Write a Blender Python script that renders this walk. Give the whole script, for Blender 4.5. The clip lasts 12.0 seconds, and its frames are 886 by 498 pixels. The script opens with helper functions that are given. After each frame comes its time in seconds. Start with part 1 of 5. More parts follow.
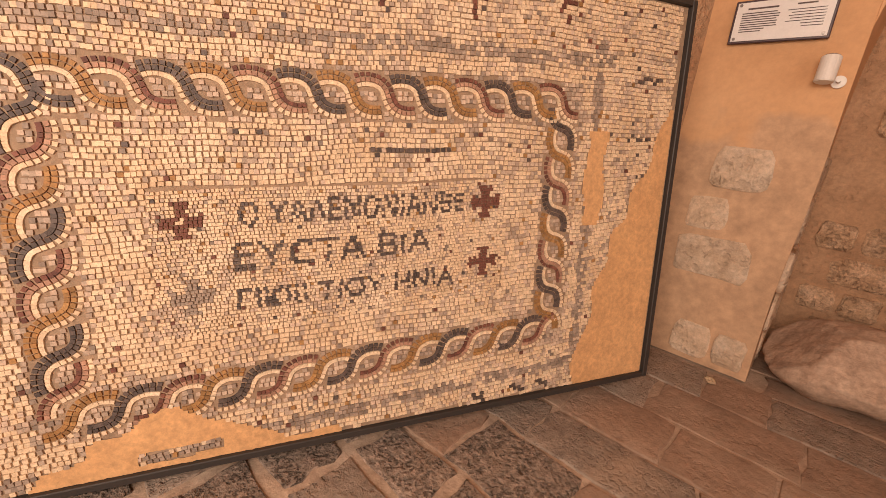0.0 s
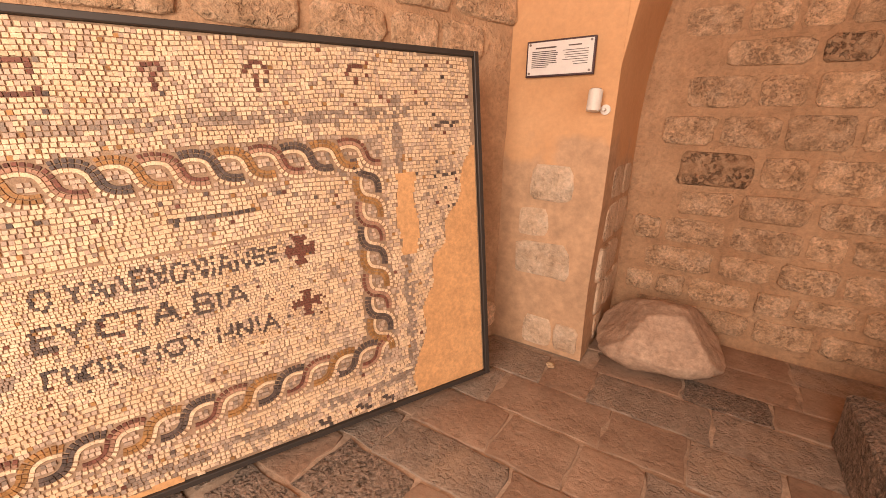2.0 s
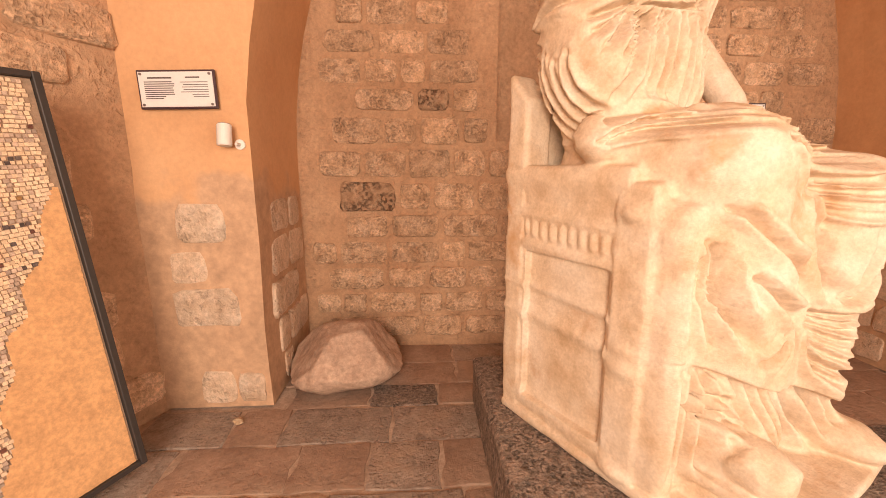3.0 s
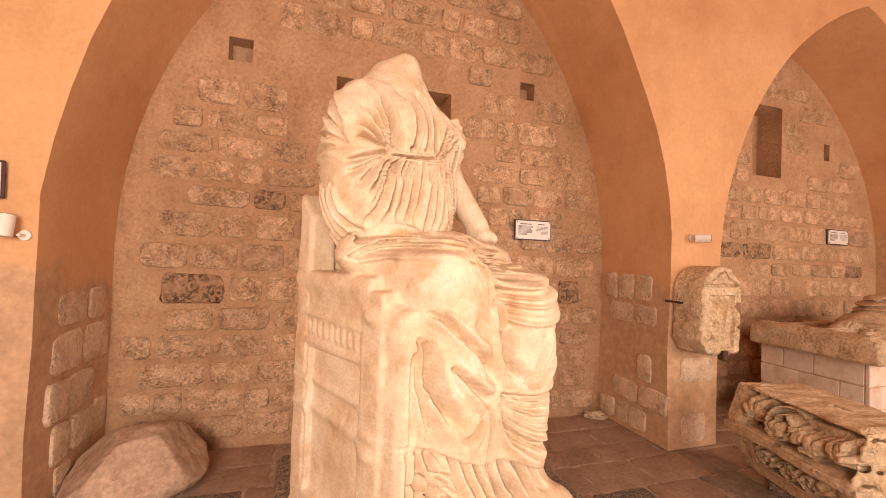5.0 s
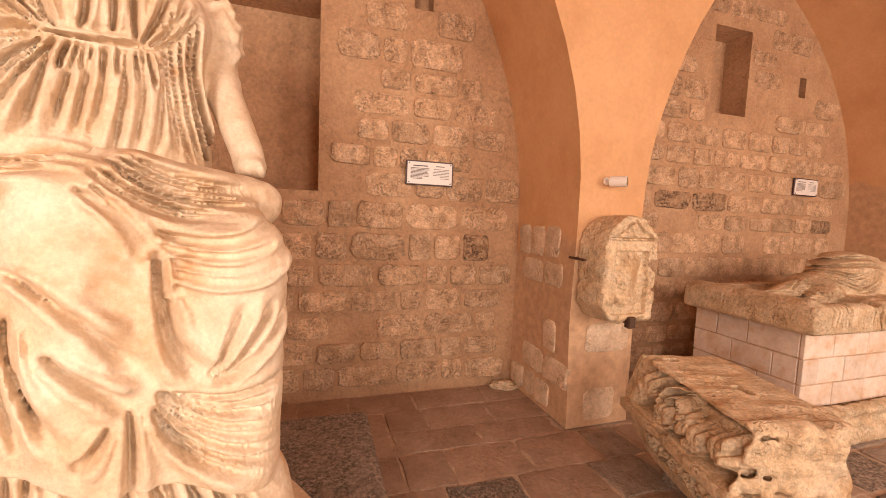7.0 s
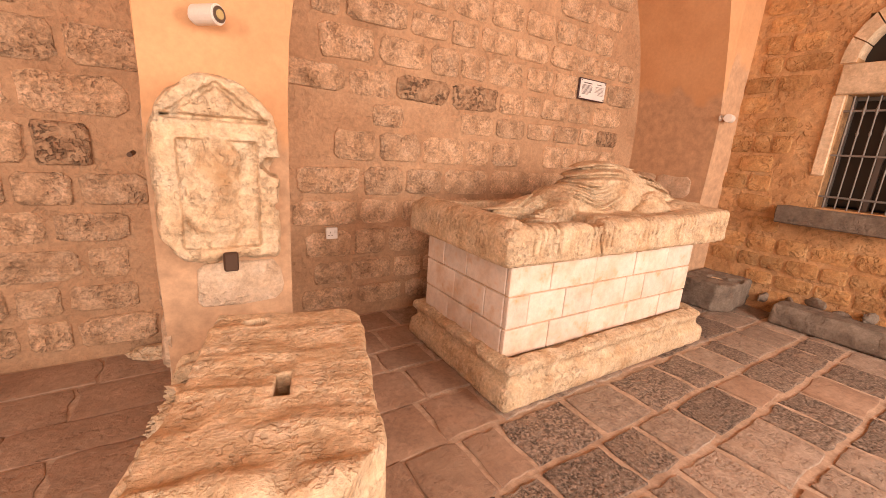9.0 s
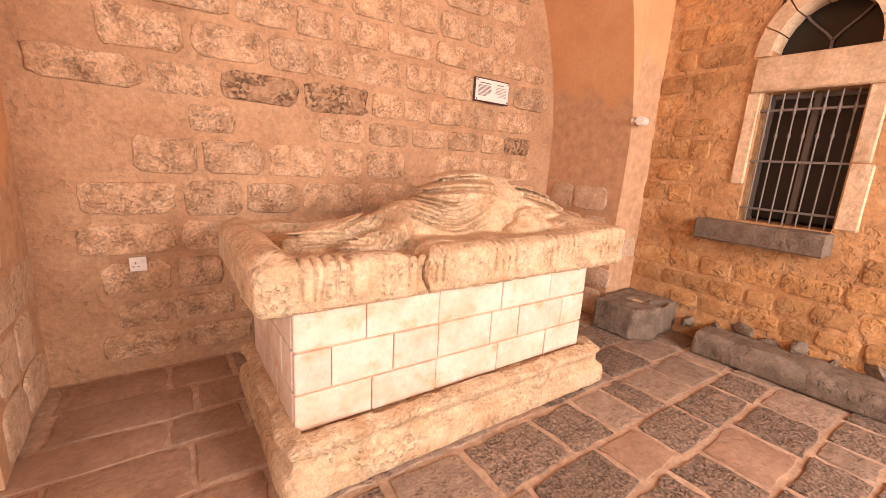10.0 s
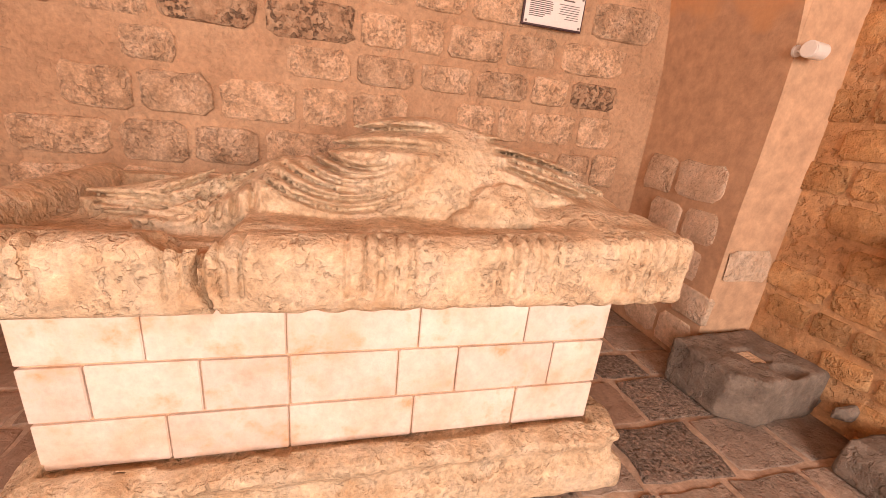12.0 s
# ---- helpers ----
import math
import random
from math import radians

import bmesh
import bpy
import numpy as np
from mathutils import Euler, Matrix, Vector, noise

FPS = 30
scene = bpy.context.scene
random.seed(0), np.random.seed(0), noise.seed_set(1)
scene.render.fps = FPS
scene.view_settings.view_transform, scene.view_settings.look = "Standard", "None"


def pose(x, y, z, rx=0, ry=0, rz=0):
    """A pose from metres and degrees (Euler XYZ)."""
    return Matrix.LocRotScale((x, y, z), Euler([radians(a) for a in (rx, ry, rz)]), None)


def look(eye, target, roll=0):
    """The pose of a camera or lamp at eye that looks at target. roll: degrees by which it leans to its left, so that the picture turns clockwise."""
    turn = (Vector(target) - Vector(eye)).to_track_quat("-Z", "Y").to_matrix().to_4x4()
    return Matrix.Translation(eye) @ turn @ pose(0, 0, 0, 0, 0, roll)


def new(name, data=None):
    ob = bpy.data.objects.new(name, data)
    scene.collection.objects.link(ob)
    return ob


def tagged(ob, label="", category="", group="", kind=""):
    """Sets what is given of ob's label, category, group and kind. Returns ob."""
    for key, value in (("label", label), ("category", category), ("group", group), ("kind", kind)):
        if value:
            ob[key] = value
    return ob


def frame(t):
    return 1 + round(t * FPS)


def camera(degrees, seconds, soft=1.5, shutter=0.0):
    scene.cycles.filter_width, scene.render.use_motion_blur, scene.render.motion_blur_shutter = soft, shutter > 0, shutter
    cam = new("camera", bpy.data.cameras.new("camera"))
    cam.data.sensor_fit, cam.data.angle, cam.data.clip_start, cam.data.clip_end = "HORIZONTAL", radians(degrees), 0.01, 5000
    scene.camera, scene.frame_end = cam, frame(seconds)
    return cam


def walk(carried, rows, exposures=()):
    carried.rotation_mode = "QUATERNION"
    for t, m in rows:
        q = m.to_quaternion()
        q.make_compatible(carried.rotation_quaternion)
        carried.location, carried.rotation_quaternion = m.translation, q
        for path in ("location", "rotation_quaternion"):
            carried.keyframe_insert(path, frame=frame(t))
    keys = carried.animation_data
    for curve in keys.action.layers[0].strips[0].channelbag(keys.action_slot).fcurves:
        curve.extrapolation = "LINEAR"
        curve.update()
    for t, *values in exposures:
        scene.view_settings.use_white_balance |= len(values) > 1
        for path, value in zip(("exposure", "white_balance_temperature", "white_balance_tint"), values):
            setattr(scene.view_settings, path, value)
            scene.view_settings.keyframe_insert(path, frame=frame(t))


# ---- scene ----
# A vaulted museum arcade: x runs along the back wall, y points into it, z up.
PATH = [
    (0.0, pose(0.523, -3.634, 1.233, 73.31, -5.57, 43.67)),
    (0.5, pose(0.583, -3.606, 1.268, 72.95, -4.41, 42.31)),
    (1.0, pose(0.615, -3.579, 1.320, 73.30, -3.67, 40.99)),
    (1.5, pose(0.701, -3.528, 1.398, 73.51, -3.13, 38.81)),
    (2.0, pose(1.004, -3.426, 1.498, 73.25, -1.51, 33.46)),
    (2.5, pose(1.267, -3.254, 1.511, 74.60, 0.02, 19.09)),
    (3.0, pose(1.439, -3.285, 1.478, 78.84, 0.18, -3.00)),
    (3.5, pose(1.545, -3.420, 1.550, 86.84, 0.43, -14.30)),
    (3.7, pose(1.561, -3.455, 1.601, 90.76, 0.82, -16.86)),
    (5.3, pose(2.091, -3.640, 1.565, 91.23, -3.29, -18.41)),
    (5.5, pose(2.223, -3.529, 1.494, 89.17, -4.82, -19.59)),
    (6.0, pose(2.446, -3.403, 1.421, 85.67, -4.94, -19.32)),
    (6.5, pose(2.699, -3.355, 1.451, 84.80, -3.25, -18.14)),
    (6.7, pose(2.827, -3.367, 1.494, 85.30, -2.46, -17.32)),
    (8.3, pose(4.165, -3.105, 1.593, 79.10, -2.15, -25.40)),
    (8.5, pose(4.325, -3.085, 1.538, 76.98, -2.80, -27.60)),
    (9.0, pose(4.956, -2.981, 1.389, 75.76, -3.90, -32.10)),
    (9.5, pose(5.559, -2.980, 1.391, 77.65, -2.77, -35.54)),
    (10.0, pose(6.020, -3.011, 1.423, 77.47, -3.28, -34.31)),
    (10.5, pose(6.430, -2.935, 1.438, 77.05, -3.86, -32.56)),
    (11.0, pose(6.743, -2.863, 1.457, 76.18, -3.48, -28.64)),
    (11.5, pose(7.007, -2.800, 1.444, 74.74, -4.11, -22.99)),
    (12.0, pose(7.276, -2.624, 1.391, 71.32, -5.45, -13.56)),
]

cam = camera(95.0, 12.0, soft=0.7)
walk(cam, PATH, [(0.0, -0.98, 6850, 15), (1.5, -0.85, 6850, 15), (2.5, -0.30, 6900, 15), (3.5, -0.32, 6900, 15), (5.5, -0.40, 6850, 15), (6.5, -0.42, 6850, 15),
                 (8.5, 0.13, 6550, 14), (9.0, 0.06, 6550, 14), (10.0, 0.24, 6350, 17), (12.0, 0.02, 6350, 17)])

# ---- world and light ----
world = bpy.data.worlds.new("sky")
scene.world = world
world.use_nodes = True
wn = world.node_tree.nodes
sky = wn.new("ShaderNodeTexSky")
sky.sky_type = "NISHITA"
sky.sun_disc = False
sky.sun_elevation = radians(58)
sky.sun_rotation = radians(60)
world.node_tree.links.new(sky.outputs[0], wn["Background"].inputs[0])
wn["Background"].inputs[1].default_value = 0.08

sun = new("sun", bpy.data.lights.new("sun", "SUN"))
sun.data.energy = 3.5
sun.data.angle = radians(0.5)
sun.data.color = (1.0, 0.93, 0.82)
# the sun stands behind the south arcade's roof edge, over the courtyard
sun.matrix_world = look((0, 0, 0), (-0.42, -0.18, -0.9))

# daylight from the courtyard through the south openings
for cx, power, aim in ((0.9, 330, (-0.2, -2.6, 1.0)), (4.4, 150, (3.2, -0.6, 1.5)), (8.3, 270, (9.0, -0.4, 1.1))):
    lamp = new("daylight", bpy.data.lights.new("daylight", "AREA"))
    lamp.data.shape = "RECTANGLE"
    lamp.data.size, lamp.data.size_y = 1.9, 2.2
    lamp.data.energy = power
    lamp.data.color = (1.0, 0.835, 0.69)
    lamp.matrix_world = look((cx, -5.9, 2.1), aim)


# ---- materials ----
def mat(name, colours, scale=6.0, rough=0.85, bump=0.3, grain=60.0, pits=0.0, vary=0.12, island=False, stain=None, metal=0.0, veins=0.0, bscale=None, mottle=1.0):
    """A rough natural surface: broad tone changes, fine grain, pits with their shade painted in, and a change from
    piece to piece.
    """
    m = bpy.data.materials.new(name)
    m.use_nodes = True
    n, l = m.node_tree.nodes, m.node_tree.links
    b = n["Principled BSDF"]
    b.inputs["Roughness"].default_value = rough
    b.inputs["Metallic"].default_value = metal
    co = n.new("ShaderNodeTexCoord").outputs["Object"]
    if not island:
        co = n.new("ShaderNodeNewGeometry").outputs["Position"]

    def noise_tex(sc, detail=6, rgh=0.6):
        t = n.new("ShaderNodeTexNoise")
        t.inputs["Scale"].default_value, t.inputs["Detail"].default_value, t.inputs["Roughness"].default_value = sc, detail, rgh
        l.new(co, t.inputs["Vector"])
        return t.outputs["Fac"]
    broad = noise_tex(scale)
    ramp = n.new("ShaderNodeValToRGB")
    while len(ramp.color_ramp.elements) < len(colours):
        ramp.color_ramp.elements.new(0.5)
    for i, c in enumerate(colours):
        e = ramp.color_ramp.elements[i]
        e.position = 0.28 + 0.44 * i / max(1, len(colours) - 1)
        e.color = (*c, 1)
    l.new(broad, ramp.inputs["Fac"])
    col = ramp.outputs["Color"]
    fine = noise_tex(grain, 4, 0.7)

    def mul(a, fac_socket, lo, hi):
        mr = n.new("ShaderNodeMapRange")
        mr.inputs["To Min"].default_value, mr.inputs["To Max"].default_value = lo, hi
        l.new(fac_socket, mr.inputs["Value"])
        mx = n.new("ShaderNodeVectorMath")
        mx.operation = "SCALE"
        l.new(a, mx.inputs[0])
        l.new(mr.outputs[0], mx.inputs["Scale"])
        return mx.outputs[0]
    col = mul(col, fine, 1 - 0.38 * mottle, 1 + 0.38 * mottle)
    col = mul(col, noise_tex(grain * 0.25, 5, 0.7), 1 - 0.28 * mottle, 1 + 0.28 * mottle)
    if vary:
        src = n.new("ShaderNodeNewGeometry").outputs["Random Per Island"] if island else n.new("ShaderNodeObjectInfo").outputs["Random"]
        col = mul(col, src, 1 - vary, 1 + vary)
    if stain:
        big = noise_tex(stain[1], 5, 0.65)
        mr = n.new("ShaderNodeMapRange")
        mr.inputs["From Min"].default_value, mr.inputs["From Max"].default_value = stain[2], stain[2] + 0.16
        l.new(big, mr.inputs["Value"])
        mx = n.new("ShaderNodeMix")
        mx.data_type = "RGBA"
        l.new(mr.outputs[0], mx.inputs["Factor"])
        l.new(col, mx.inputs["A"])
        mx.inputs["B"].default_value = (*stain[0], 1)
        col = mx.outputs["Result"]
    height = fine
    if veins:
        w = n.new("ShaderNodeTexWave")
        w.inputs["Scale"].default_value, w.inputs["Distortion"].default_value, w.inputs["Detail"].default_value = 1.3, 9.0, 3.0
        l.new(co, w.inputs["Vector"])
        col = mul(col, w.outputs["Fac"], 1 - veins, 1.0)
    if pits:
        v = noise_tex(bscale or 22.0, 3, 0.55)
        mr = n.new("ShaderNodeMapRange")
        mr.inputs["From Min"].default_value, mr.inputs["From Max"].default_value = 0.36, 0.5
        l.new(v, mr.inputs["Value"])
        patch = n.new("ShaderNodeMapRange")
        patch.inputs["From Min"].default_value, patch.inputs["From Max"].default_value = 0.62, 0.40
        l.new(noise_tex((bscale or 22.0) * 0.22, 2, 0.5), patch.inputs["Value"])
        both = n.new("ShaderNodeMath")
        both.operation = "MAXIMUM"
        l.new(mr.outputs[0], both.inputs[0])
        l.new(patch.outputs[0], both.inputs[1])
        mr = both
        # shade of the pits put into the colour: darker where the bump sinks
        col = mul(col, mr.outputs[0], 1 - 0.5 * pits, 1.0)
        ad = n.new("ShaderNodeMath")
        ad.operation = "MULTIPLY_ADD"
        l.new(mr.outputs[0], ad.inputs[0])
        ad.inputs[1].default_value = 2.2 * pits
        l.new(fine, ad.inputs[2])
        height = ad.outputs[0]
    l.new(col, b.inputs["Base Color"])
    bp = n.new("ShaderNodeBump")
    bp.inputs["Strength"].default_value, bp.inputs["Distance"].default_value = bump, 0.012
    l.new(height, bp.inputs["Height"])
    l.new(bp.outputs["Normal"], b.inputs["Normal"])
    return m


def plain(name, colour, rough=0.5, metal=0.0, vary=0.06):
    return mat(name, [tuple(c * 0.92 for c in colour), colour], scale=9, rough=rough, bump=0.05, grain=90, vary=vary, metal=metal, mottle=0.2)


def dado(m, colour, height):
    """Mixes another tone in below an uneven line: the lower coat of the piers."""
    n, l = m.node_tree.nodes, m.node_tree.links
    b = n["Principled BSDF"]
    old = b.inputs["Base Color"].links[0].from_socket
    geo = n.new("ShaderNodeNewGeometry")
    sep = n.new("ShaderNodeSeparateXYZ")
    l.new(geo.outputs["Position"], sep.inputs[0])
    tex = n.new("ShaderNodeTexNoise")
    tex.inputs["Scale"].default_value, tex.inputs["Detail"].default_value = 2.5, 5
    l.new(geo.outputs["Position"], tex.inputs["Vector"])
    add = n.new("ShaderNodeMath")
    add.operation = "MULTIPLY_ADD"
    l.new(tex.outputs["Fac"], add.inputs[0])
    add.inputs[1].default_value = 0.9
    # the lower coat reaches higher on the easternmost pier
    east = n.new("ShaderNodeMapRange")
    east.inputs["From Min"].default_value, east.inputs["From Max"].default_value = 9.0, 9.5
    east.inputs["To Max"].default_value = 0.95
    l.new(sep.outputs["X"], east.inputs["Value"])
    drop = n.new("ShaderNodeMath")
    drop.operation = "SUBTRACT"
    l.new(sep.outputs["Z"], drop.inputs[0])
    l.new(east.outputs[0], drop.inputs[1])
    l.new(drop.outputs[0], add.inputs[2])
    mr = n.new("ShaderNodeMapRange")
    mr.inputs["From Min"].default_value, mr.inputs["From Max"].default_value = height + 0.40, height + 0.50
    l.new(add.outputs[0], mr.inputs["Value"])
    mx = n.new("ShaderNodeMix")
    mx.data_type = "RGBA"
    l.new(mr.outputs[0], mx.inputs["Factor"])
    mx.inputs["A"].default_value = (*colour, 1)
    fine = n.new("ShaderNodeTexNoise")
    fine.inputs["Scale"].default_value, fine.inputs["Detail"].default_value, fine.inputs["Roughness"].default_value = 14, 8, 0.7
    l.new(geo.outputs["Position"], fine.inputs["Vector"])
    rp = n.new("ShaderNodeValToRGB")
    rp.color_ramp.elements[0].position, rp.color_ramp.elements[1].position = 0.3, 0.7
    rp.color_ramp.elements[0].color = (*[c * 0.74 for c in colour], 1)
    rp.color_ramp.elements[1].color = (*[min(0.8, c * 1.18) for c in colour], 1)
    l.new(fine.outputs["Fac"], rp.inputs["Fac"])
    l.new(rp.outputs["Color"], mx.inputs["A"])
    l.new(old, mx.inputs["B"])
    l.new(mx.outputs["Result"], b.inputs["Base Color"])
    return m


PLASTER = mat("lime_plaster", [(0.55, 0.275, 0.125), (0.64, 0.34, 0.165), (0.68, 0.38, 0.195)], scale=1.4, rough=0.9, bump=0.12, grain=35, vary=0, mottle=0.3, stain=((0.54, 0.30, 0.15), 0.9, 0.60))
MORTAR = mat("lime_mortar", [(0.40, 0.23, 0.13), (0.48, 0.29, 0.17), (0.55, 0.35, 0.215)], scale=2.2, rough=0.95, bump=0.9, grain=36, vary=0, pits=0.26, mottle=0.9)
WALLSTONE = mat("limestone_wall", [(0.40, 0.24, 0.135), (0.57, 0.365, 0.225), (0.69, 0.475, 0.32)], scale=9, rough=0.95, bump=1.0, grain=60, pits=0.40, vary=0.13, bscale=46, mottle=1.7)
PIERPLASTER = dado(mat("pier_plaster", [(0.55, 0.29, 0.14), (0.64, 0.36, 0.185), (0.68, 0.40, 0.215)], scale=1.4, rough=0.9, bump=0.2, grain=35, vary=0, mottle=0.3, stain=((0.54, 0.30, 0.15), 0.9, 0.60)), (0.55, 0.345, 0.21), 1.35)
PIERSTONE = mat("pale_pier_stone", [(0.50, 0.34, 0.22), (0.62, 0.45, 0.315), (0.69, 0.54, 0.41)], scale=8, rough=0.95, bump=0.8, grain=45, pits=0.35, vary=0.1, bscale=24)
DARKSTONE = mat("dark_pitted_stone", [(0.28, 0.16, 0.09), (0.44, 0.27, 0.16), (0.54, 0.36, 0.23)], scale=18, rough=0.95, bump=1.0, grain=50, pits=1.0, vary=0.1, bscale=34)
EASTSTONE = mat("ochre_rubble", [(0.38, 0.19, 0.075), (0.50, 0.275, 0.115), (0.58, 0.36, 0.18)], scale=8, rough=0.95, bump=0.9, grain=45, pits=0.45, vary=0.2, bscale=24)
EASTMORTAR = mat("ochre_mortar", [(0.42, 0.22, 0.095), (0.52, 0.295, 0.14), (0.58, 0.36, 0.19)], scale=4, rough=0.95, bump=0.8, grain=26, vary=0, pits=0.4)
MARBLE = mat("weathered_marble", [(0.58, 0.40, 0.24), (0.70, 0.55, 0.395), (0.76, 0.65, 0.52)], scale=5, rough=0.65, bump=0.3, grain=80, vary=0, stain=((0.56, 0.34, 0.18), 4.0, 0.575), pits=0.10, bscale=46, mottle=0.5)
CREAM = mat("cream_limestone", [(0.50, 0.325, 0.185), (0.65, 0.48, 0.31), (0.73, 0.58, 0.42)], scale=7, rough=0.9, bump=1.0, grain=52, vary=0.05, pits=0.30, bscale=44, mottle=1.3, stain=((0.48, 0.28, 0.135), 3.4, 0.57))
BOULDERSTONE = mat("rosy_boulder", [(0.36, 0.24, 0.17), (0.46, 0.31, 0.22), (0.52, 0.37, 0.27)], scale=5, rough=0.9, bump=0.5, grain=40, vary=0, pits=0.2)
BASALT = mat("basalt", [(0.13, 0.098, 0.075), (0.20, 0.155, 0.12), (0.28, 0.225, 0.18)], scale=8, rough=0.9, bump=0.7, grain=60, vary=0.1, pits=0.4)
PAVE_TAN = mat("worn_paving_stone", [(0.25, 0.155, 0.105), (0.33, 0.215, 0.15), (0.40, 0.275, 0.20)], scale=3, rough=0.85, bump=0.5, grain=30, vary=0.10, pits=0.2, bscale=26, stain=((0.37, 0.255, 0.18), 1.6, 0.54))
PAVE_DARK = mat("pitted_dark_paving", [(0.13, 0.095, 0.07), (0.27, 0.20, 0.155), (0.44, 0.33, 0.26)], scale=42, rough=0.85, bump=1.0, grain=70, vary=0.14, pits=0.75, bscale=70, stain=((0.40, 0.28, 0.20), 2.2, 0.58))
PAVE_GREY = mat("grey_paving_stone", [(0.24, 0.17, 0.13), (0.33, 0.25, 0.195), (0.42, 0.32, 0.25)], scale=14, rough=0.8, bump=0.7, grain=50, vary=0.18, pits=0.45, bscale=48, stain=((0.42, 0.295, 0.21), 1.8, 0.54))
JOINT = mat("floor_joint", [(0.37, 0.25, 0.175), (0.46, 0.33, 0.24), (0.52, 0.39, 0.295)], scale=5, rough=0.95, bump=0.5, grain=40, vary=0)
BRICKWHITE = mat("pale_dressed_block", [(0.62, 0.44, 0.31), (0.72, 0.585, 0.49), (0.78, 0.68, 0.60)], scale=5, rough=0.7, bump=0.4, grain=30, vary=0.08, mottle=0.5, stain=((0.60, 0.36, 0.20), 7.5, 0.535))
CHESTMORTAR = mat("chest_mortar", [(0.52, 0.34, 0.21), (0.64, 0.45, 0.30)], scale=5, rough=0.9, bump=0.3, grain=40, vary=0)
IRON = plain("black_iron", (0.05, 0.042, 0.038), rough=0.55, metal=0.3)
GREYIRON = plain("grey_painted_iron", (0.20, 0.18, 0.165), rough=0.5, metal=0.2)
BOARD = plain("white_board", (0.78, 0.73, 0.70), rough=0.4)
INK = plain("sign_ink", (0.09, 0.06, 0.055), rough=0.6)
SIGNEDGE = plain("sign_edge", (0.055, 0.025, 0.03), rough=0.4)
WHITE = plain("white_plastic", (0.80, 0.74, 0.68), rough=0.45)
SCREW = plain("steel_screw", (0.25, 0.22, 0.2), rough=0.35, metal=0.8)
DARKGLASS = plain("dark_window_glass", (0.012, 0.010, 0.009), rough=0.35)
RUST = plain("rusty_bracket", (0.10, 0.055, 0.035), rough=0.75, metal=0.4)
MOSAICBED = mat("mosaic_bed", [(0.28, 0.185, 0.12), (0.37, 0.255, 0.17)], scale=6, rough=0.95, bump=0.3, grain=60, vary=0)
LEATHERY = mat("orange_infill", [(0.60, 0.33, 0.15), (0.66, 0.38, 0.18)], scale=3, rough=0.9, bump=0.15, grain=50, vary=0)


# ---- mesh helpers ----
def mesh_of(name, bm, *materials, smooth=False):
    me = bpy.data.meshes.new(name)
    bm.to_mesh(me)
    bm.free()
    for m in materials:
        me.materials.append(m)
    if smooth:
        me.shade_smooth()
    return me


def part(name, bm, material, parent=None, label="", smooth=False):
    me = bm if isinstance(bm, bpy.types.Mesh) else mesh_of(name, bm, *(material if isinstance(material, (list, tuple)) else [material]), smooth=smooth)
    ob = new(name, me)
    if parent is not None:
        ob.parent = parent
    if label:
        ob["label"] = label
    return ob


def empty(name, m, label, category, group="", kind=""):
    ob = new(name)
    ob.empty_display_size = 0.1
    ob.matrix_world = m
    return tagged(ob, label, category, group, kind)


def box_bm(x0, x1, y0, y1, z0, z1, bevel=0.0, bm=None, seg=1):
    own = bm is None
    b2 = bmesh.new()
    bmesh.ops.create_cube(b2, size=1, matrix=Matrix.Translation(((x0 + x1) / 2, (y0 + y1) / 2, (z0 + z1) / 2)) @ Matrix.Diagonal((x1 - x0, y1 - y0, z1 - z0, 1)))
    if bevel:
        bmesh.ops.bevel(b2, geom=b2.edges[:], offset=bevel, segments=seg, affect="EDGES")
    if own:
        return b2
    me = bpy.data.meshes.new("tmp")
    b2.to_mesh(me)
    b2.free()
    bm.from_mesh(me)
    bpy.data.meshes.remove(me)
    return bm


def cyl_bm(r, h, seg=20, r2=None, m=None, bm=None):
    bm = bm or bmesh.new()
    bmesh.ops.create_cone(bm, cap_ends=True, segments=seg, radius1=r, radius2=r if r2 is None else r2, depth=h, matrix=m or Matrix())
    return bm


def rough(bm, amount, scale, cuts=0):
    if cuts:
        bmesh.ops.subdivide_edges(bm, edges=bm.edges[:], cuts=cuts, use_grid_fill=True)
    bm.normal_update()
    for v in bm.verts:
        v.co += v.normal * amount * (noise.fractal(v.co * scale, 1.0, 2.0, 4))
    return bm


